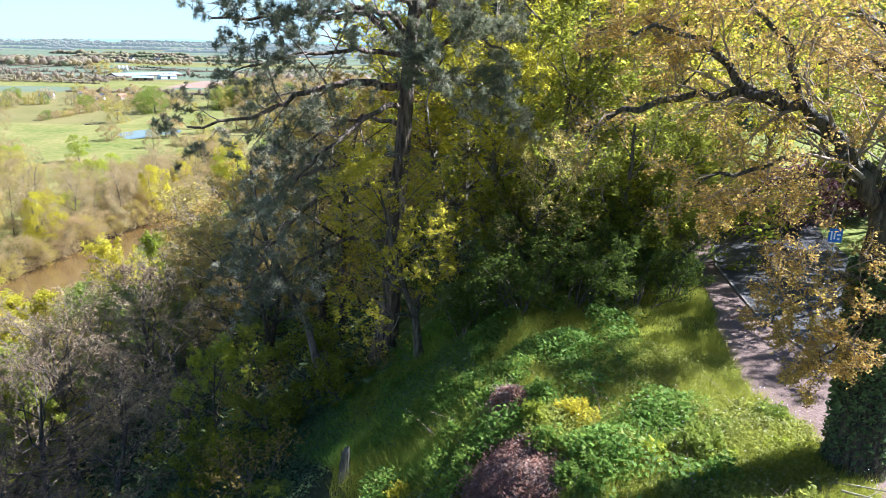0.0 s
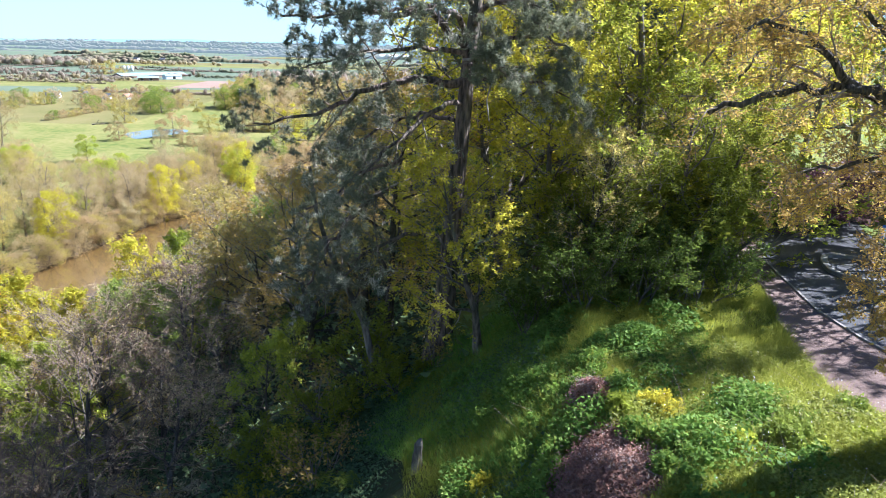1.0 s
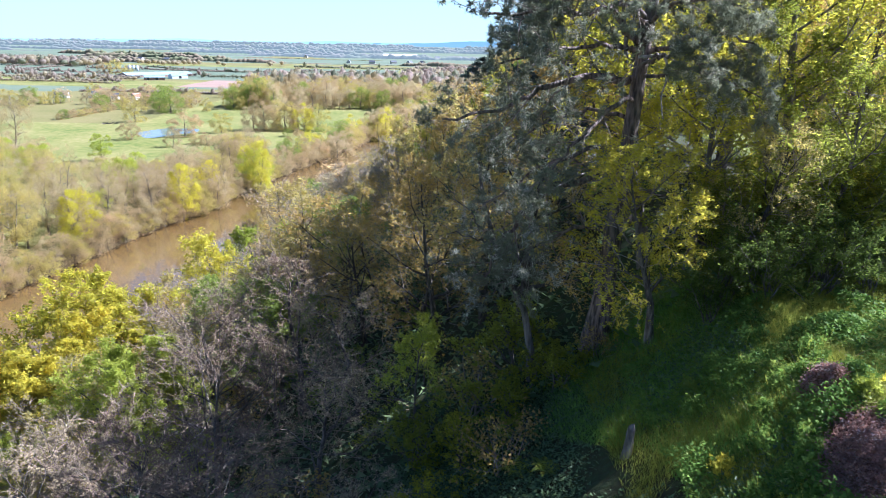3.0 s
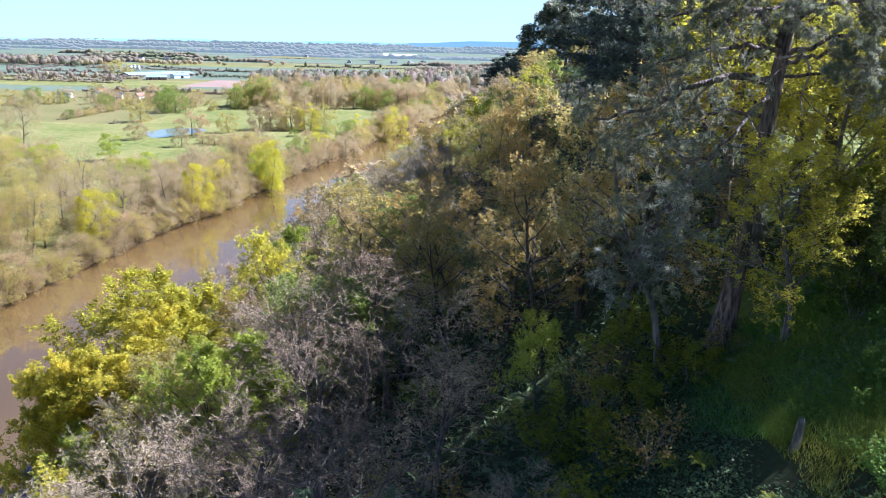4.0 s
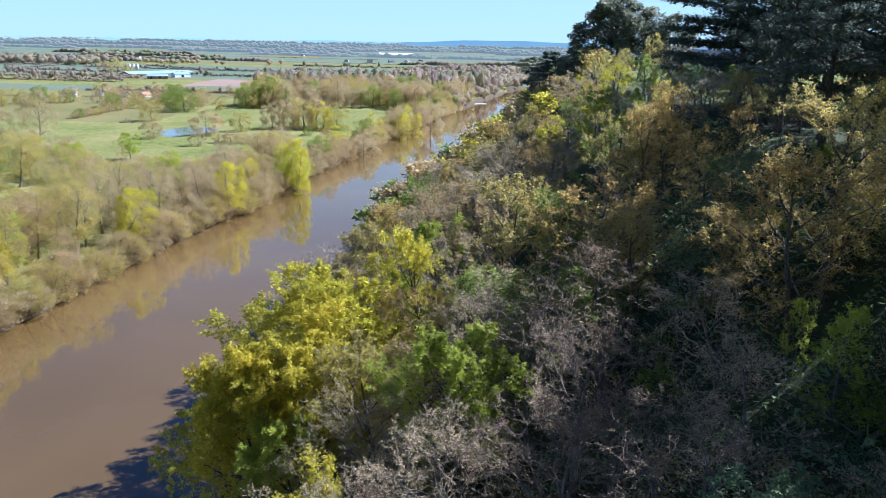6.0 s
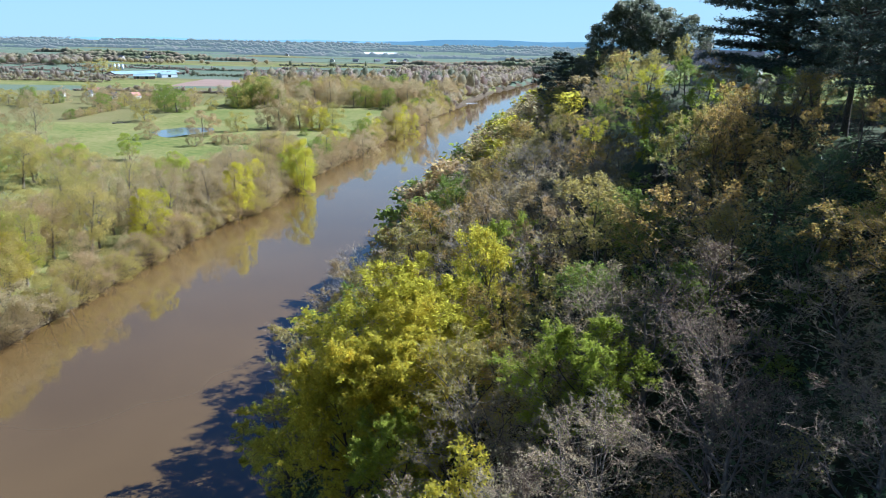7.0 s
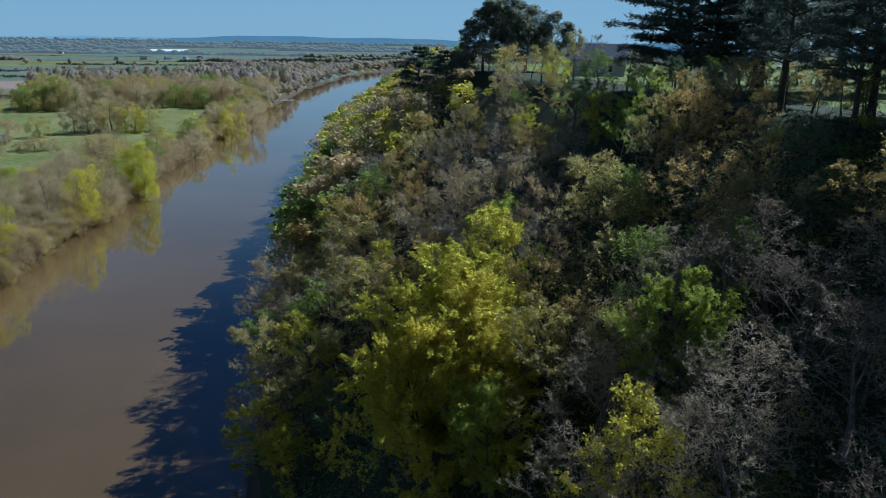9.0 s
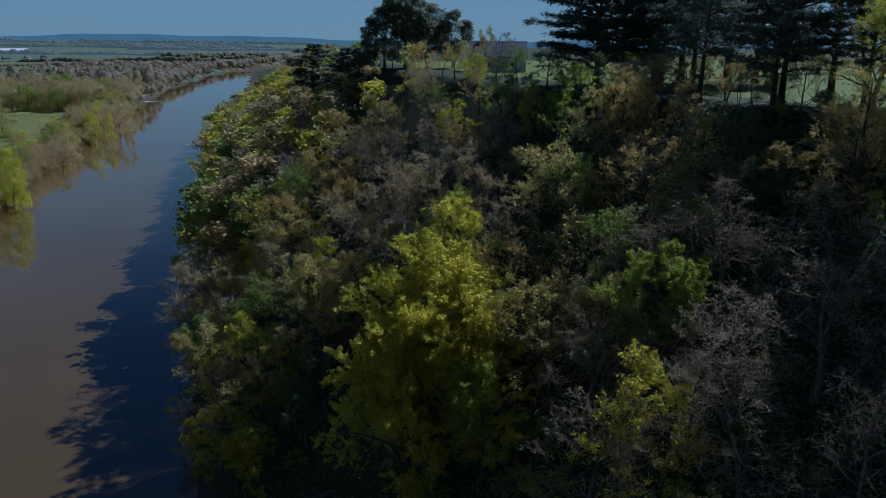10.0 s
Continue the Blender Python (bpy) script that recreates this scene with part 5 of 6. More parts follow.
def oak_leaves(r_, br):
    v, f = leaf_tris(r_, on_twigs(r_, br, 3, 54000, 0.05, 0.25), 0.031)
    trunk = br[0][1]
    n = 13000                                           # ivy up the trunk
    k = r_.uniform(0, 3.0, n)
    j = k.astype(int)
    c = trunk[j] * (1 - (k - j))[:, None] + trunk[j + 1] * (k - j)[:, None]
    a = r_.uniform(0, 6.283, n)
    rr = 0.5 - 0.06 * k + r_.uniform(-0.04, 0.17, n)
    at = c + np.stack([np.cos(a) * rr, np.sin(a) * rr, np.zeros(n)], 1)
    iv, fi = leaf_quads(r_, at, 0.06)
    return [("crown", mesh_of("crown", v, f, M["oakleaf"])), ("ivy", mesh_of("ivy", iv, fi, M["dark"]))]


OAK_PLAN = [(8, 0, 0, 0, 0, 0, 0, False), (6, 0.1, 0.0, 16, 0.15, 0.85, 0.32, False), (5, 0.3, 0.02, 8, 0.15, 0.75, 0.5, False), (3, 0.28, 0.0, 0, 0, 0, 0, False)]
hand_tree("old_oak", "old oak with an ivy-clad trunk, arching limb and bronze young leaves", [(8.1, 12.5, 50.7), (8.05, 12.5, 52.6), (7.95, 12.5, 54.2), (7.85, 12.5, 55.6), (8.0, 12.5, 57.0), (8.5, 12.3, 58.8), (9.0, 12.1, 61), (9.3, 12.0, 63.5)], 0.48, [
    ([(7.85, 12.5, 55.8), (7.5, 12.5, 56.8), (6.95, 12.55, 57.6), (6.3, 12.6, 58.2), (5.5, 12.7, 58.5), (4.3, 12.9, 58.4), (2.9, 13.0, 58.0)], 0.18),
    ([(7.95, 12.5, 56.8), (7.2, 12.5, 57.35), (6.4, 12.5, 57.5), (5.3, 12.5, 57.2), (4.2, 12.6, 56.9)], 0.09),
    ([(6.1, 12.6, 58.3), (5.85, 12.7, 59.2), (5.1, 12.9, 60.0), (4.0, 13.0, 60.6), (2.8, 13.2, 60.8)], 0.06),
    ([(5.3, 12.7, 58.5), (4.4, 12.4, 59.2), (3.4, 12.2, 59.5), (2.4, 12.0, 59.4)], 0.08),
    ([(7.85, 12.5, 55.2), (7.1, 12.25, 55.4), (6.4, 12.1, 55.1), (5.8, 12.0, 54.6)], 0.05),
    ([(8.0, 12.5, 54.6), (7.4, 12.0, 54.7), (6.8, 11.7, 54.3), (6.4, 11.5, 53.7)], 0.04),
    ([(8.3, 12.4, 58.2), (7.4, 12.9, 59.6), (6.4, 13.2, 60.6), (5.2, 13.4, 61.4)], 0.07),
    ([(8.2, 12.4, 57.8), (8.4, 13.6, 58.6), (8.4, 14.8, 59), (8.2, 16.2, 59)], 0.1),
    ([(8.9, 12.1, 60.6), (7.6, 11.9, 61.6), (6.2, 12.0, 62.2), (4.6, 12.4, 62.4)], 0.09),
    ([(7.5, 12.5, 56.9), (6.9, 13.2, 57.0), (6.2, 14.0, 56.6), (5.6, 14.8, 55.8)], 0.07),
], OAK_PLAN, oak_leaves, "oakbark", "twigbrown", 302)


def bare_leaves(r_, br):
    v, f = leaf_quads(r_, on_twigs(r_, br, 3, 500, 0.1, 0.2), 0.1)
    return [("crown", mesh_of("crown", v, f, M["olive"]))]


LEAN_PLAN = [(8, 0, 0, 0, 0, 0, 0, False), (5, 0.14, 0.04, 7, 0.3, 0.8, 0.4, False), (4, 0.25, 0.05, 4, 0.2, 0.7, 0.5, False), (3, 0.25, 0.03, 0, 0, 0, 0, False)]
hand_tree("leaning_tree", "slender dark tree leaning out over the slope", [(-4.2, 24, 46.9), (-4.3, 24, 48.0), (-4.6, 24, 49.6), (-5.3, 24, 51.1), (-5.8, 24, 52.3), (-6.2, 24.2, 53.6), (-6.4, 24.4, 55)], 0.15, [
    ([(-5.2, 24, 51.0), (-6.2, 24, 52.2), (-6.9, 23.9, 52.5), (-7.9, 23.8, 52.6)], 0.05),
    ([(-5.6, 24, 51.8), (-6.6, 24.3, 53.2), (-7.6, 24.6, 54.2)], 0.05),
    ([(-4.9, 24, 50.4), (-4.4, 23.8, 51.6), (-4.2, 23.6, 52.8)], 0.04),
], LEAN_PLAN, bare_leaves, "bark", "twig", 303)


# ---- drive, road and kerb ----
def ribbon(name, rows, lift, mat, label, category, sub=6):
    """A sheet between two lines, each row (y, left x, right x), laid on the ground."""
    ys = np.linspace(rows[0][0], rows[-1][0], 46)
    a = np.interp(ys, [r[0] for r in rows], [r[1] for r in rows])
    b = np.interp(ys, [r[0] for r in rows], [r[2] for r in rows])
    a = a + 0.12 * np.sin(ys * 3.1) + 0.07 * np.sin(ys * 7.7) if category == "drive" else a
    v = []
    for y, l, r in zip(ys, a, b):
        for k in range(sub + 1):
            x = l + (r - l) * k / sub
            v.append((x, y, height(x, y) + lift))
    n = sub + 1
    f = [(i * n + k, i * n + k + 1, (i + 1) * n + k + 1, (i + 1) * n + k) for i in range(len(ys) - 1) for k in range(sub)]
    ob = new(name, mesh_of(name, v, f, mat, smooth=True))
    return tagged(ob, label, category, kind="structure")


ribbon("drive", [(4, 8.0, 13), (12, 8.0, 13), (13.7, 7.8, 12.5), (16, 7.3, 12.2), (18.8, 7.8, 12), (21.5, 8.5, 12), (25, 9.2, 12.5), (30, 10.4, 13), (40, 13.5, 15)], 0.05, M["gravel"], "reddish gravel drive curving beside the grass bank", "drive")
ribbon("road", [(4, 11.0, 17), (12, 10.5, 16.5), (16.7, 10.05, 15.6), (18.5, 9.75, 15), (20.6, 9.6, 15), (25.7, 10.2, 15.5), (30.7, 11.8, 16.5), (40, 15, 20)], 0.075, M["asphalt"], "grey asphalt road in dappled shade", "road")


def kerb_line(points, width, lift, label):
    p = np.array([(x, y, height(x, y)) for x, y in points])
    t = np.gradient(p[:, :2], axis=0)
    t /= np.linalg.norm(t, axis=1)[:, None]
    nrm = np.stack([-t[:, 1], t[:, 0]], 1) * width / 2
    v, f = [], []
    for i in range(len(p)):
        for s_, h_ in ((1, -0.05), (1, lift), (-1, lift), (-1, -0.05)):
            v.append((p[i, 0] + s_ * nrm[i, 0], p[i, 1] + s_ * nrm[i, 1], p[i, 2] + h_))
    for i in range(len(p) - 1):
        a, b = 4 * i, 4 * i + 4
        f += [(a + k, a + k + 1, b + k + 1, b + k) for k in range(3)]
    ob = new("kerb", mesh_of("kerb", v, f, M["kerbstone"]))
    return tagged(ob, label, "kerb", kind="structure")


kerb_line([(10.9, 5), (10.45, 12), (10.0, 16.7), (9.7, 18.5), (9.55, 20.6), (10.15, 25.7), (11.75, 30.7), (14.9, 40)], 0.08, 0.1, "narrow pale concrete edging between gravel and asphalt")
kerb_line([(13.0 + 1.0 * math.cos(a) * (1 + 0.2 * math.sin(2 * a)), 24.9 + 1.6 * math.sin(a), ) for a in np.linspace(0.6, 5.2, 14)], 0.22, 0.2, "pale curved kerb round a planting bed")


# ---- small things on the bank ----
def mound(name, x, y, rx, ry, tall, label, seed, litter, trail=None, lobe=0.0):
    r_ = np.random.default_rng(seed)
    n, m = 26, 12
    v, f = [], []
    for j in range(m + 1):
        q = j / m
        for i in range(n):
            a = 6.2832 * i / n
            wob = 1 + 0.3 * math.sin(3 * a + seed) + 0.22 * math.sin(5 * a + 1) + 0.15 * math.sin(9 * a)
            wob *= 1 - 0.35 * lobe * max(0.0, math.cos(2 * a + 0.9))
            px, py = x + rx * q * wob * math.cos(a), y + ry * q * wob * math.sin(a)
            z = height(px, py) + tall * (math.cos(min(1, q) * math.pi) * 0.5 + 0.5) * (1 + 0.45 * math.sin(3.1 * px + 2.3 * py) + 0.3 * math.sin(7 * px - 5 * py)) + 0.07 * (1 - q * q) * math.sin(5.3 * px + 1) * math.sin(4.6 * py) - 0.06 * (j == m)
            v.append((px, py, z + 0.02 + 0.02 * r_.normal()))
    f = [(j * n + i, j * n + (i + 1) % n, (j + 1) * n + (i + 1) % n, (j + 1) * n + i) for j in range(m) for i in range(n)]
    ob = new(name)
    part("body", mesh_of("body", v, f, M["heapsoil"], smooth=True), ob)
    v = np.array(v)
    at = v[r_.integers(0, len(v), litter)] + r_.normal(0, (0.15 * rx, 0.12 * ry, 0.03), (litter, 3)) + np.array((0, 0, 0.03))
    if trail:
        q = r_.uniform(0, 1, litter // 6)
        tx, ty = x + (trail[0] - x) * q + r_.normal(0, 0.28, len(q)), y + (trail[1] - y) * q + r_.normal(0, 0.2, len(q))
        at = np.concatenate([at, np.stack([tx, ty, land(tx, ty) + r_.uniform(0.02, 0.2, len(q))], 1)])
    lv, lf = leaf_tris(r_, at, 0.034, flat=0.8)
    tagged(part("leaf_litter", mesh_of("leaf_litter", lv, lf, M["brownleaf"]), ob, "loose purple-brown dead leaves"), kind="stuff")
    at = v[r_.integers(0, len(v), litter // 5)] + r_.normal(0, (0.1, 0.1, 0.02), (litter // 5, 3)) + np.array((0, 0, 0.05))
    lv, lf = leaf_tris(r_, at, 0.03, flat=0.8)
    tagged(part("dry_leaf", mesh_of("dry_leaf", lv, lf, M["straw"]), ob, "paler dry leaves"), kind="stuff")
    k = litter // 70
    at = v[r_.integers(0, len(v), k)] + r_.normal(0, 0.08, (k, 3)) + np.array((0, 0, 0.06))
    out = r_.normal(0, 1, (k, 3)) * np.array((1, 1, 0.25))
    sv, sf = needle_tufts(r_, at, out, 0.4, 2, 0.006)
    tagged(part("dry_stalk", mesh_of("dry_stalk", sv, sf, M["straw"]), ob, "pale dry stalks"), kind="stuff")
    return tagged(ob, label, "compost heap")


mound("compost_heap", 1.4, 12.2, 1.35, 1.75, 0.15, "heap of purple-brown garden waste and dead leaves on the bank", 41, 21000, (1.55, 14.6), 1.0)
mound("compost_mound", 1.62, 15.1, 0.52, 0.6, 0.45, "small round mound of brown dead leaves and stalks", 42, 6000)


def build_post():
    bm = bmesh.new()
    r_ = random.Random(4)
    rings = []
    for k in range(7):
        z = k * 0.16
        rad = 0.13 * (1.15 - 0.05 * k)
        rings.append([bm.verts.new((rad * math.cos(a) * (1 + r_.uniform(-0.14, 0.14)) + 0.015 * k, rad * math.sin(a) * (1 + r_.uniform(-0.14, 0.14)), z + (r_.uniform(-0.06, 0.12) if k == 6 else 0))) for a in [i * 6.2832 / 9 for i in range(9)]])
    for a, b in zip(rings, rings[1:]):
        for i in range(9):
            bm.faces.new((a[i], a[(i + 1) % 9], b[(i + 1) % 9], b[i]))
    bm.faces.new(rings[-1])
    ob = new("dead_stump", bm_mesh("dead_stump", bm, M["stumpwood"]))
    ob.location = (-2.46, 16.9, height(-2.46, 16.9) - 0.1)
    tagged(ob, "broken grey stump of a dead tree in the undergrowth", "stump")


build_post()


def box(bm, x0, x1, y0, y1, z0, z1):
    v = [bm.verts.new(p) for p in ((x0, y0, z0), (x1, y0, z0), (x1, y1, z0), (x0, y1, z0), (x0, y0, z1), (x1, y0, z1), (x1, y1, z1), (x0, y1, z1))]
    for q in ((0, 3, 2, 1), (4, 5, 6, 7), (0, 1, 5, 4), (1, 2, 6, 5), (2, 3, 7, 6), (3, 0, 4, 7)):
        bm.faces.new([v[i] for i in q])


def box_mesh(name, dims, mat, bevel=0.0):
    bm = bmesh.new()
    box(bm, *dims)
    if bevel:
        bmesh.ops.bevel(bm, geom=bm.edges[:], offset=bevel, segments=2, affect="EDGES")
    return bm_mesh(name, bm, mat)


def build_sign():
    ob = new("road_sign")
    ob.matrix_basis = pose(13.4, 24.0, height(13.4, 24.0) + 0.25, 0, 0, -12) @ Matrix.Scale(0.78, 4)
    bm = bmesh.new()
    bmesh.ops.create_cone(bm, cap_ends=True, segments=10, radius1=0.03, radius2=0.03, depth=2.3, matrix=Matrix.Translation((0, 0.04, 1.1)))
    part("pole", bm_mesh("pole", bm, M["galvanised"], True), ob)
    plate = part("plate", box_mesh("plate", (-0.28, 0.28, -0.012, 0.012, 1.55, 2.15), M["sign_blue"], 0.008), ob, "square blue metal plate")
    for a, b, c, d in ((-0.19, -0.13, 1.64, 2.04), (-0.06, 0.0, 1.68, 1.98), (0.06, 0.2, 1.86, 1.92), (0.08, 0.18, 1.66, 1.74)):
        part("white_mark", box_mesh("white_mark", (a, b, -0.018, -0.013, c, d), M["white_paint"]), plate, "white bar on the plate")
    tagged(ob, "square blue road sign with white marks on a steel pole", "sign")


build_sign()


def build_sticks():
    r_ = random.Random(8)
    for i in range(16):
        bm = bmesh.new()
        ln = r_.uniform(0.8, 1.9)
        bmesh.ops.create_cone(bm, cap_ends=True, segments=6, radius1=0.022, radius2=0.01, depth=ln)
        for v_ in bm.verts:
            v_.co.x += 0.05 * math.sin(v_.co.z * 2.2 + i)
        x, y = r_.uniform(7.3, 8.2), r_.uniform(10.9, 11.5)
        ob = new("stick", bm_mesh("stick", bm, M["deadwood"]))
        ob.matrix_basis = pose(x, y, height(x, y) + 0.03 + 0.035 * (i % 6), r_.uniform(-6, 6), 90 + r_.uniform(-5, 5), r_.uniform(-25, 25))
        tagged(ob, "dry cut branch on a pile beside the oak", "stick", "pile of sticks")


build_sticks()


# ---- ground cover ----
def blades(r_, at, tall, width, lean=0.35):
    n = len(at)
    a = r_.uniform(0, 6.283, n)
    s = np.stack([np.cos(a), np.sin(a), np.zeros(n)], 1) * width
    d = np.stack([r_.normal(0, lean, n), r_.normal(0, lean, n), np.ones(n)], 1)
    ln = tall * r_.uniform(0.5, 1.3, n)[:, None]
    v = np.stack([at - s, at + s, at + d * ln], 1).reshape(-1, 3)
    return v, np.arange(3 * n).reshape(-1, 3)


def scatter(r_, n, xr, yr, keep=None, clump=0.0):
    x, y = r_.uniform(*xr, n * 2), r_.uniform(*yr, n * 2)
    if clump:
        w = 0.5 + 0.5 * swell(x, y, clump) + 0.35 * swell(y + 3, x, clump * 0.37)
        ok = r_.uniform(0, 1, n * 2) < w
        x, y = x[ok], y[ok]
    if keep is not None:
        ok = keep(x, y)
        x, y = x[ok], y[ok]
    x, y = x[:n], y[:n]
    return np.stack([x, y, land(x, y)], 1)


gr = np.random.default_rng(55)


def off_drive(x, y):
    left = np.interp(y, [4, 12, 13.7, 16, 18.8, 21.5, 25, 30], [8.0, 8.0, 7.8, 7.3, 7.8, 8.5, 9.2, 10.4])
    heap = ((x - 1.4) / 1.15) ** 2 + ((y - 12.25) / 1.4) ** 2
    heap2 = ((x - 1.62) / 0.5) ** 2 + ((y - 15.1) / 0.6) ** 2
    return (x < left - 0.05 * np.sin(y * 9)) & (heap > 1) & (heap2 > 1)


def stuff(name, label, v, f, mat, category):
    tagged(new(name, mesh_of(name, v, f, M[mat])), label, category, kind="stuff")


at = scatter(gr, 26000, (5.2, 9.5), (14.5, 27), off_drive)
stuff("short_grass", "short yellow-green grass beside the drive", *blades(gr, at, 0.11, 0.012), "grass", "grass")
at = scatter(gr, 100000, (-2.8, 8.5), (9.5, 22.5), off_drive, 1.1)
stuff("long_grass", "long bright green grass on the bank", *blades(gr, at, 0.33, 0.0055, 0.5), "grass", "grass")
at = scatter(gr, 60000, (1.8, 8.5), (9.5, 17.8), off_drive, 0.8)
at[:, 2] += gr.uniform(0.02, 0.4, len(at)) * (0.6 + 0.5 * swell(at[:, 0], at[:, 1], 0.7))
stuff("herb_patch", "pale green leafy herbs among the grass", *leaf_tris(gr, at, 0.036), "palegreen", "herbs")
at = scatter(gr, 56000, (-1.8, 5.6), (9.8, 21.8), off_drive, 0.9)
at[:, 2] += gr.uniform(0.03, 0.5, len(at)) ** 0.8 * np.clip(0.55 + 0.6 * swell(at[:, 0], at[:, 1], 0.5), 0.1, 2)
stuff("nettle_patch", "fresh green nettles round the heap", *leaf_tris(gr, at, 0.06, flat=1.0), "herb", "nettles")
at = scatter(gr, 60000, (-6.5, 1.2), (10.5, 24), lambda x, y: off_drive(x, y) & (y > 17.2 - 1.5 * (x + 2.4)), 1.7)
stuff("slope_grass", "lush deep green grass on the slope below the bank", *blades(gr, at, 0.34, 0.009, 0.5), "lush", "grass")
at = scatter(gr, 60000, (-10, 1.0), (9.5, 24), off_drive, 2.1)
at[:, 2] += gr.uniform(0.0, 0.35, len(at)) * (0.8 + 0.6 * swell(at[:, 0], at[:, 1], 1.3))
stuff("ivy_cover", "dark green ivy and low plants on the shaded slope", *leaf_tris(gr, at, 0.058, flat=1.0), "dark", "ivy")
at = scatter(gr, 34000, (-60, 2), (14, 75), lambda x, y: (x > bend(y, BANK_NEAR) + 1.5) & ~((x > -8) & (y < 22)))
at[:, 2] += gr.uniform(0.0, 0.9, len(at)) * (0.7 + 0.5 * swell(at[:, 0], at[:, 1], 2.3))
stuff("bramble_cover", "brambles and ivy covering the floor of the wood", *leaf_tris(gr, at, 0.2, flat=0.8), "dark", "undergrowth")
at = scatter(gr, 300, (2.5, 8), (10, 15.5), off_drive, 0.6)
at[:, 2] += gr.uniform(0.3, 0.5, len(at))
stuff("white_umbels", "small white umbels of cow parsley", *leaf_tris(gr, at, 0.017, flat=3.0), "flower", "flowers")
at = scatter(gr, 260, (0.2, 7.5), (10, 16), off_drive, 0.6)
stuff("dry_stalks", "a few dry straw-coloured stalks in the grass", *blades(gr, at, 0.6, 0.008, 0.9), "straw", "stalks")


def tussock(name, label, x, y, rad, tall, leaf, n):
    r_ = np.random.default_rng(int(x * 31 + y * 17) % 999 + 1)
    d = r_.normal(0, 1, (n, 3))
    d /= np.linalg.norm(d, axis=1)[:, None]
    d[:, 2] = np.abs(d[:, 2])
    at_ = d * r_.uniform(0.5, 1, (n, 1)) * np.array((rad, rad, tall))
    at_ *= 1 + 0.3 * np.sin(7 * at_[:, :1] / rad + x) * np.cos(6 * at_[:, 1:2] / rad + y)
    v, f = leaf_tris(r_, at_, 0.052)
    ob = new(name)
    ob.location = (x, y, height(x, y))
    part("foliage", mesh_of("foliage", v, f, M[leaf]), ob)
    sv, sf = blades(r_, r_.normal(0, (rad * 0.3, rad * 0.3, 0.0), (40, 3)), tall, 0.012)
    part("stem", mesh_of("stem", sv, sf, M["grass"]), ob)
    tagged(ob, label, "plant")


for i, (x, y) in enumerate(strew(40, (-1.0, 7.2), (9.8, 18.5), 0.75, lambda x, y: bool(off_drive(np.array(x), np.array(y))) and not (x > 4 and y > 15), 61)):
    tussock("nettle_clump", "leafy clump of fresh green nettles on the bank", x, y, 0.3 + 0.06 * (i % 4), (0.38 if x < 3 else 0.24) + 0.07 * (i % 3), ("palegreen", "lime", "palegreen", "herb")[i % 4] if x > 3 else "herb" if i % 3 else "green", 850)
for i, (x, y) in enumerate(((0.15, 12.9), (0.0, 11.9), (0.25, 10.9), (2.65, 11.3), (2.75, 12.6), (0.75, 13.7), (0.95, 14.5), (2.35, 15.2), (1.1, 15.9), (2.0, 16.1), (1.4, 10.3), (0.55, 13.2), (2.45, 11.9), (0.3, 11.4), (2.3, 13.3), (2.55, 10.6))):
    tussock("nettle_clump", "leafy clump of fresh green nettles round the heap", x, y, 0.32 + 0.05 * (i % 3), 0.36 + 0.08 * (i % 2), "herb", 950)
tussock("box_bush", "small round bright lime-green bush on the heap", 2.1, 14.2, 0.34, 0.5, "lime", 2000)
tussock("golden_bush", "low golden-yellow bush beside the heap", 3.0, 14.3, 0.5, 0.42, "yellow", 1700)
tussock("golden_bush", "low golden-yellow bush beside the heap", -0.3, 12.0, 0.45, 0.4, "yellow", 900)
tussock("golden_bush", "low golden-yellow bush on the slope below the heap", -0.8, 14.4, 0.35, 0.35, "yellow", 700)
tussock("green_bush", "low green bush on the grass bank", 5.2, 12.9, 0.6, 0.6, "green", 2600)
tussock("green_bush", "low green bush on the grass bank", 7.2, 14.2, 0.5, 0.4, "green", 1200)


def fern(x, y, reach, turn):
    """A fern: arching fronds round a crown, each with paired leaflets that shorten to the tip."""
    ob = new("fern")
    ob.matrix_basis = pose(x, y, height(x, y), 0, 0, turn)
    for k in range(9):
        a = k * 0.698
        q = np.linspace(0, 1, 15)
        out, up = reach * q * (0.75 + 0.1 * (k % 3)), reach * (1.15 * q - 0.85 * q ** 2)
        spine = np.stack([np.cos(a) * out, np.sin(a) * out, up], 1)
        side = np.array((-math.sin(a), math.cos(a), 0.0))
        v, f = [], []
        for j in range(1, 15):
            w = reach * 0.26 * math.sin(math.pi * (0.18 + 0.8 * q[j]))
            ahead = (spine[j] - spine[j - 1]) * 0.55
            for s_ in (-1, 1):
                n = len(v)
                v += [spine[j] - ahead * 0.6, spine[j] + ahead * 0.6, spine[j] + side * s_ * w + ahead * 0.8 - np.array((0, 0, 0.12 * w))]
                f.append((n, n + 1, n + 2))
        part("frond", mesh_of("frond", np.array(v), np.array(f), M["lime"]), ob)
    tagged(ob, "bright green fern in the shaded undergrowth", "fern", "ferns")


for i, (x, y) in enumerate(((-5.2, 19.0), (-4.4, 18.2), (-6.3, 19.8), (-3.6, 15.4))):
    fern(x, y, 0.75 - 0.09 * i, 50 * i)


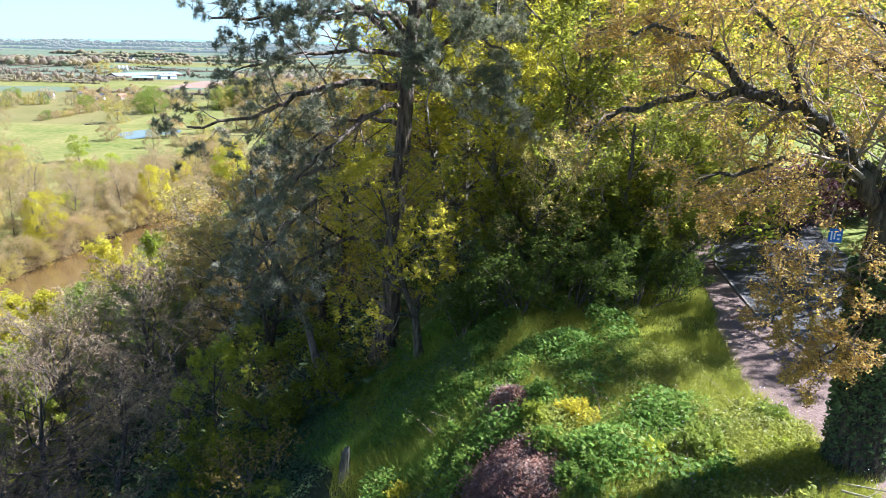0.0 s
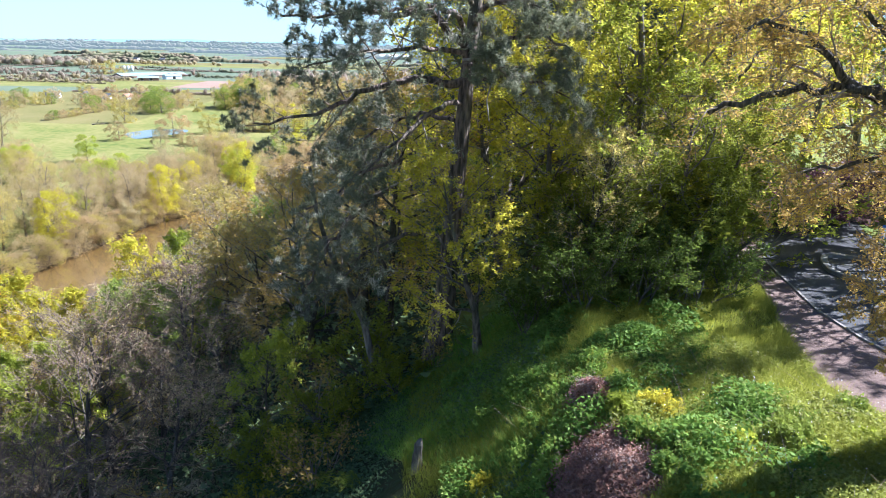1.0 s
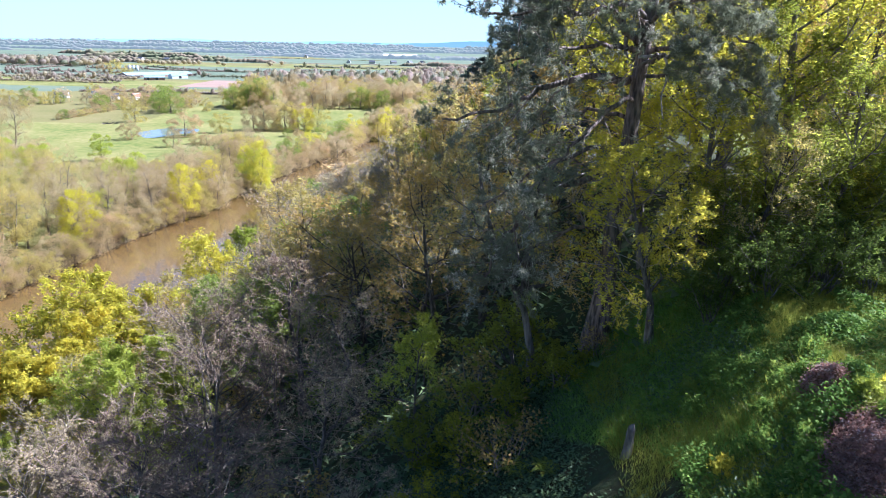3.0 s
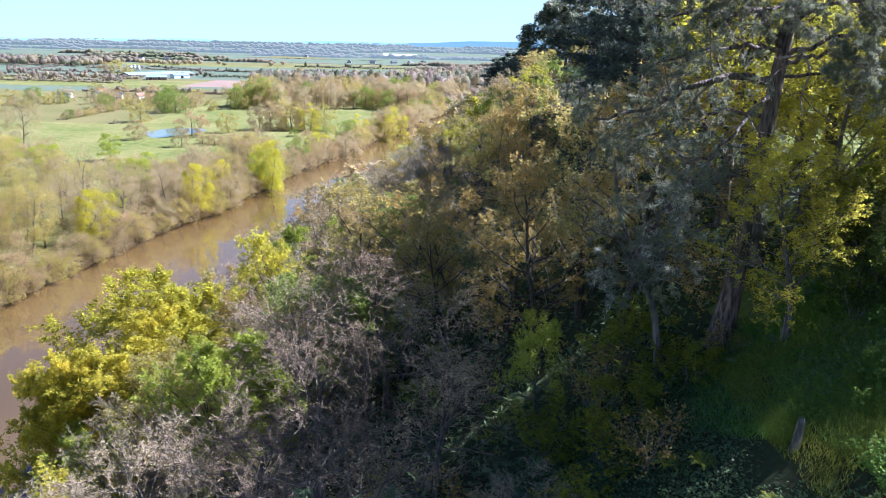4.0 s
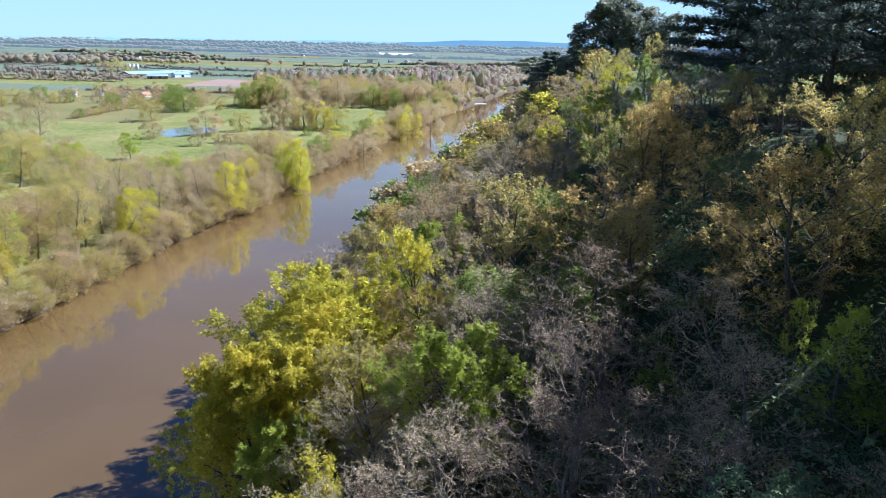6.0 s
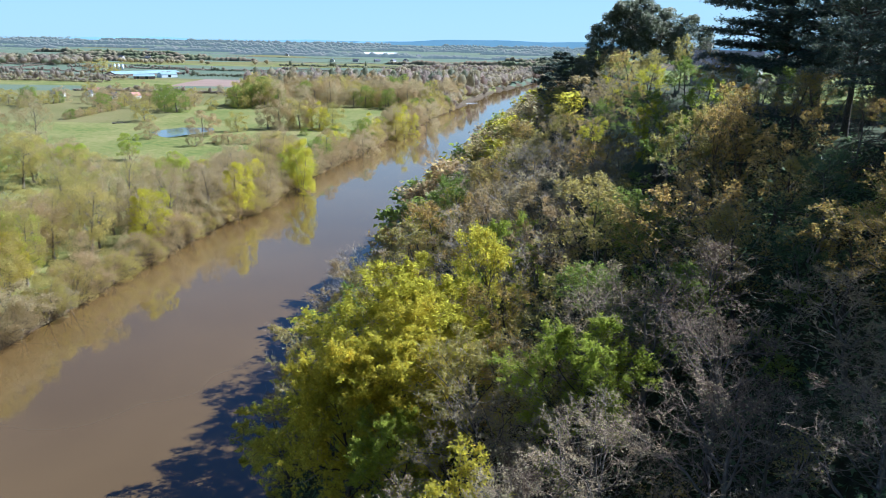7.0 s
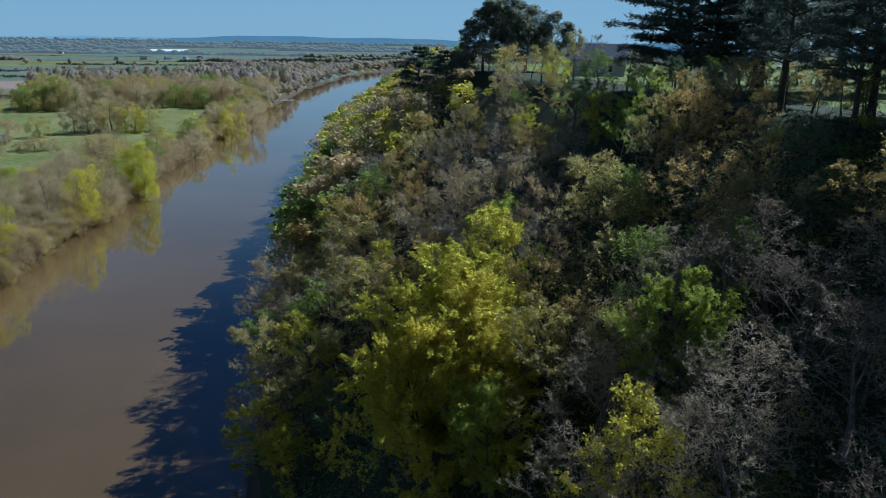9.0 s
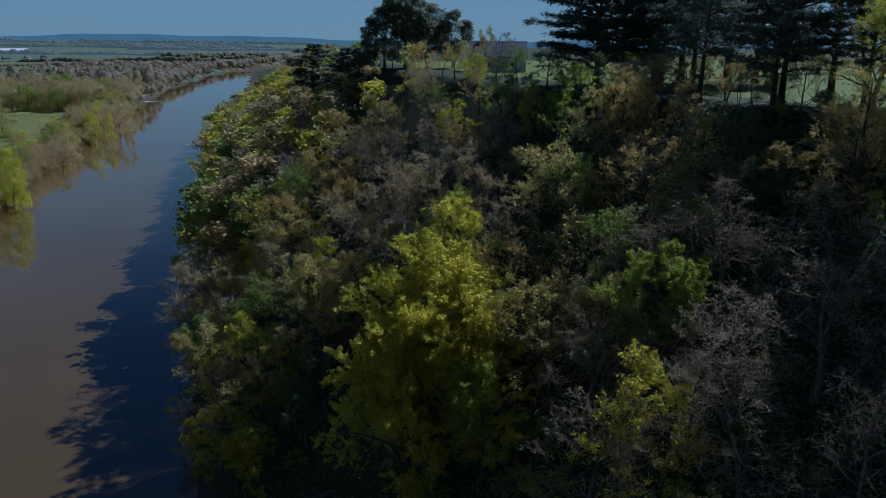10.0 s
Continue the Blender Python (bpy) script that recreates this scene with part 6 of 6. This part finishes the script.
def fallen_tree(x, y):
    """A dead tree that lies bleached in the grass."""
    r_, br = np.random.default_rng(71), []
    plan = [(8, 0.08, 0.0, 8, 0.35, 0.8, 0.4, False), (4, 0.2, 0.02, 4, 0.3, 0.7, 0.5, False), (3, 0.2, 0.0, 0, 0, 0, 0, False)]
    grow(r_, np.array((0, 0, 0.35)), np.array((0.97, 0.2, 0.06)), 8.0, 0.4, 0, plan, br)
    v, f, ix = tubes(br, 2, (8, 5, 3), 0.03, 9)
    ob = new("fallen_tree", mesh_of("fallen_tree", v, f, M["stumpwood"], smooth=True))
    ob.location = (x, y, height(x, y))
    tagged(ob, "dead grey tree lying in the meadow grass", "fallen tree")


fallen_tree(-238, 492)


# ---- houses and farm ----
def gabled(name, label, x, y, turn, long, wide, eaves, ridge, wall, roof, windows=(), category="house", z=None):
    """A gabled building: walls, two roof slopes with an overhang, windows and a chimney."""
    ob = new(name)
    ob.matrix_basis = pose(x, y, (height(x, y) if z is None else z) - 0.2, 0, 0, turn)
    l, w = long / 2, wide / 2
    bm = bmesh.new()
    vs = [bm.verts.new(p) for p in ((-l, -w, 0), (l, -w, 0), (l, w, 0), (-l, w, 0), (-l, -w, eaves), (l, -w, eaves), (l, w, eaves), (-l, w, eaves), (-l, 0, ridge - 0.1), (l, 0, ridge - 0.1))]
    for q in ((0, 1, 5, 4), (2, 3, 7, 6), (1, 2, 6, 9, 5), (3, 0, 4, 8, 7), (0, 3, 2, 1)):
        bm.faces.new([vs[i] for i in q])
    part("wall", bm_mesh("wall", bm, M[wall]), ob)
    for s_ in (-1, 1):
        bm = bmesh.new()
        over, th = 0.35, 0.15
        drop = (ridge - eaves) / w * over
        q = [(-l - over, 0, ridge), (l + over, 0, ridge), (l + over, s_ * (w + over), eaves - drop), (-l - over, s_ * (w + over), eaves - drop)]
        lo = [bm.verts.new(p) for p in q]
        hi = [bm.verts.new((a, b, c + th)) for a, b, c in q]
        bm.faces.new(hi if s_ < 0 else hi[::-1])
        bm.faces.new(lo)
        for i in range(4):
            bm.faces.new((lo[i], lo[(i + 1) % 4], hi[(i + 1) % 4], hi[i]))
        bmesh.ops.recalc_face_normals(bm, faces=bm.faces[:])
        part("roof_slope", bm_mesh("roof_slope", bm, M[roof]), ob)
    for side, u, z0, ww, hh in windows:
        if side in ("s", "n"):
            e = -w - 0.03 if side == "s" else w + 0.03
            win = part("window", box_mesh("window", (u - ww / 2, u + ww / 2, e - 0.03, e + 0.03, z0, z0 + hh), M["white_paint"]), ob)
            part("pane", box_mesh("pane", (u - ww / 2 + 0.08, u + ww / 2 - 0.08, e - 0.045, e + 0.045, z0 + 0.08, z0 + hh - 0.08), M["glass_dark"]), win)
        else:
            e = -l - 0.03 if side == "w" else l + 0.03
            win = part("window", box_mesh("window", (e - 0.03, e + 0.03, u - ww / 2, u + ww / 2, z0, z0 + hh), M["white_paint"]), ob)
            part("pane", box_mesh("pane", (e - 0.045, e + 0.045, u - ww / 2 + 0.08, u + ww / 2 - 0.08, z0 + 0.08, z0 + hh - 0.08), M["glass_dark"]), win)
    return tagged(ob, label, category)


hill_house = gabled("hill_house", "pale rendered house with a steep slate roof on the hilltop", 25.0, 139.0, 150, 12, 8, 3.6, 6.6, "render_wall", "slate", [("w", -1.6, 1.0, 1.1, 1.4), ("w", 1.6, 1.0, 1.1, 1.4), ("w", 0, 3.9, 0.9, 1.1), ("n", -3, 1.0, 1.2, 1.4), ("n", 2, 1.0, 1.2, 1.4)])
part("chimney", box_mesh("chimney", (3.2, 4.0, -0.4, 0.4, 5.4, 7.9), M["render_wall"], 0.03), hill_house)
gabled("long_barn", "long low farm shed with a pale blue sheet roof", -437, 1105, 53, 105, 28, 3.0, 6.6, "brick", "sheet_blue", [("e", -5, 0.3, 4, 4.2), ("e", 4, 0.3, 4, 4.2)], "barn")
gabled("farm_shed", "low brown-clad farm shed with a pale blue sheet roof", -401, 1005, 20, 26, 14, 3.6, 5.8, "brick", "sheet_blue", [("s", -8, 0.3, 4, 3.6), ("s", 3, 0.3, 4, 3.6)], "barn")
gabled("farm_annex", "white farm building at the end of the long shed", -384, 1046, 40, 22, 16, 4.2, 6.8, "sheet_white", "sheet_blue", [("s", 0, 0.3, 4, 3.6)], "barn")
for i in range(3):
    bm = bmesh.new()
    bmesh.ops.create_cone(bm, cap_ends=True, segments=16, radius1=2.0, radius2=2.0, depth=8, matrix=Matrix.Translation((0, 0, 4)))
    bmesh.ops.create_cone(bm, cap_ends=True, segments=16, radius1=2.05, radius2=0.4, depth=1.6, matrix=Matrix.Translation((0, 0, 8.8)))
    ob = new("grain_silo", bm_mesh("grain_silo", bm, M["sheet_white"], True))
    ob.location = (-531 + i * 6, 1236 + i, height(-531, 1236))
    tagged(ob, "white cylindrical grain silo at the farm", "silo", "farm silos")
gabled("far_shed", "long white shed far across the valley", -158, 2375, 10, 105, 26, 6, 11, "sheet_white", "sheet_white", [("s", -15, 0.3, 6, 4), ("s", 15, 0.3, 6, 4)], "barn")
for x, y, t_, l_, w_, r_ in ((-368, 694, 10, 12, 7, "slate"), (-344, 706, 80, 8, 6, "slate"), (-352, 735, 20, 11, 7, "tile_red"), (-318, 690, 15, 10, 7, "slate"), (-298, 694, 70, 10, 7, "tile_red"), (-281, 692, 10, 12, 7, "tile_red"), (-271, 700, 15, 9, 7, "slate")):
    gabled("cottage", "small white-walled cottage among the meadow trees", x, y, t_, l_, w_, 3.2, 6.0, "render_wall" if r_ == "tile_red" else "white_paint", r_, [("s", -2.5, 1, 1.2, 1.3), ("s", 2.5, 1, 1.2, 1.3), ("s", 0, 0, 1.1, 2.1)])
for i, (x, y) in enumerate(((-190, 1820), (-140, 1840), (-100, 1830), (-245, 1810), (-70, 1860), (-700, 1700), (-650, 1720), (-40, 2300), (30, 2350), (-420, 2200), (-380, 2230))):
    gabled("far_house", "far farmhouse with pale walls and a slate roof", x, y, 30 * i, 14, 9, 4.5, 8, "render_wall", "slate", [("s", -3, 1, 1.4, 1.6), ("s", 3, 1, 1.4, 1.6)])


# ---- meadow pond and weir ----
def flat_shape(name, label, x, y, pts, z, mat, category):
    v = [(x + a, y + b, z) for a, b in pts] + [(x, y, z)]
    n = len(pts)
    f = [(i, (i + 1) % n, n) for i in range(n)]
    tagged(new(name, mesh_of(name, v, f, M[mat])), label, category, kind="structure")


POND = [(14 * math.cos(a) * (1 + 0.25 * math.sin(2 * a + 0.6)), 24 * math.sin(a) * (1 + 0.2 * math.sin(3 * a))) for a in np.linspace(0, 6.2832, 29)[:-1]]
flat_shape("pond", "shallow pond in the meadow reflecting the sky", -178, 447, POND, max(height(-178 + a, 447 + b) for a, b in POND) + 0.02, "pondwater", "pond")


def build_weir():
    bm = bmesh.new()
    p0, p1 = Vector((-3, 712, LEVEL)), Vector((22, 720, LEVEL))
    d = (p1 - p0).normalized()
    s_ = Vector((-d.y, d.x, 0))
    box(bm, 0, (p1 - p0).length, -1.2, 1.2, -1.0, 0.5)
    bmesh.ops.bevel(bm, geom=bm.edges[:], offset=0.2, segments=2, affect="EDGES")
    ob = new("weir", bm_mesh("weir", bm, M["foam"]))
    ob.matrix_basis = Matrix.Translation(p0) @ Matrix.Rotation(math.atan2(d.y, d.x), 4, "Z")
    tagged(ob, "low weir with white water at the river's far bend", "weir", kind="structure")


build_weir()


# ---- hills on the horizon, with haze in their colour and glow ----
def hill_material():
    m, nt_, b = material("hazed_hills", 1.0)
    # blue air haze is painted into base colour and emission alike
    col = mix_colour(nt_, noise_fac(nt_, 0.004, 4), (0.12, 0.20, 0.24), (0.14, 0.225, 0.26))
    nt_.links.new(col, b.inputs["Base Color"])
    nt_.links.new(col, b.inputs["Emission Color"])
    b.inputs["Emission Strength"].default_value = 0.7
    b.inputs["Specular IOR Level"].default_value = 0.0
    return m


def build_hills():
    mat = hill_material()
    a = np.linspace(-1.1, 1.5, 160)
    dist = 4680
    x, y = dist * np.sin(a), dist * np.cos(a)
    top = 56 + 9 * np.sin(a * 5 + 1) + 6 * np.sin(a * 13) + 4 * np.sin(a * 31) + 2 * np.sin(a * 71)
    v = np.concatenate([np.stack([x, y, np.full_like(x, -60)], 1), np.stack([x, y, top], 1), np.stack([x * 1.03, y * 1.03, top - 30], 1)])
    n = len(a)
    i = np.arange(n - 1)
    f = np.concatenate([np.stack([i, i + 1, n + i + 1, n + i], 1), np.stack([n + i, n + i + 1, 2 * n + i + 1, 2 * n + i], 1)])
    tagged(new("backdrop", mesh_of("backdrop", v, f, mat, smooth=True)), "low hills along the horizon, haze put into their blue colour and glow", "hills", kind="structure")


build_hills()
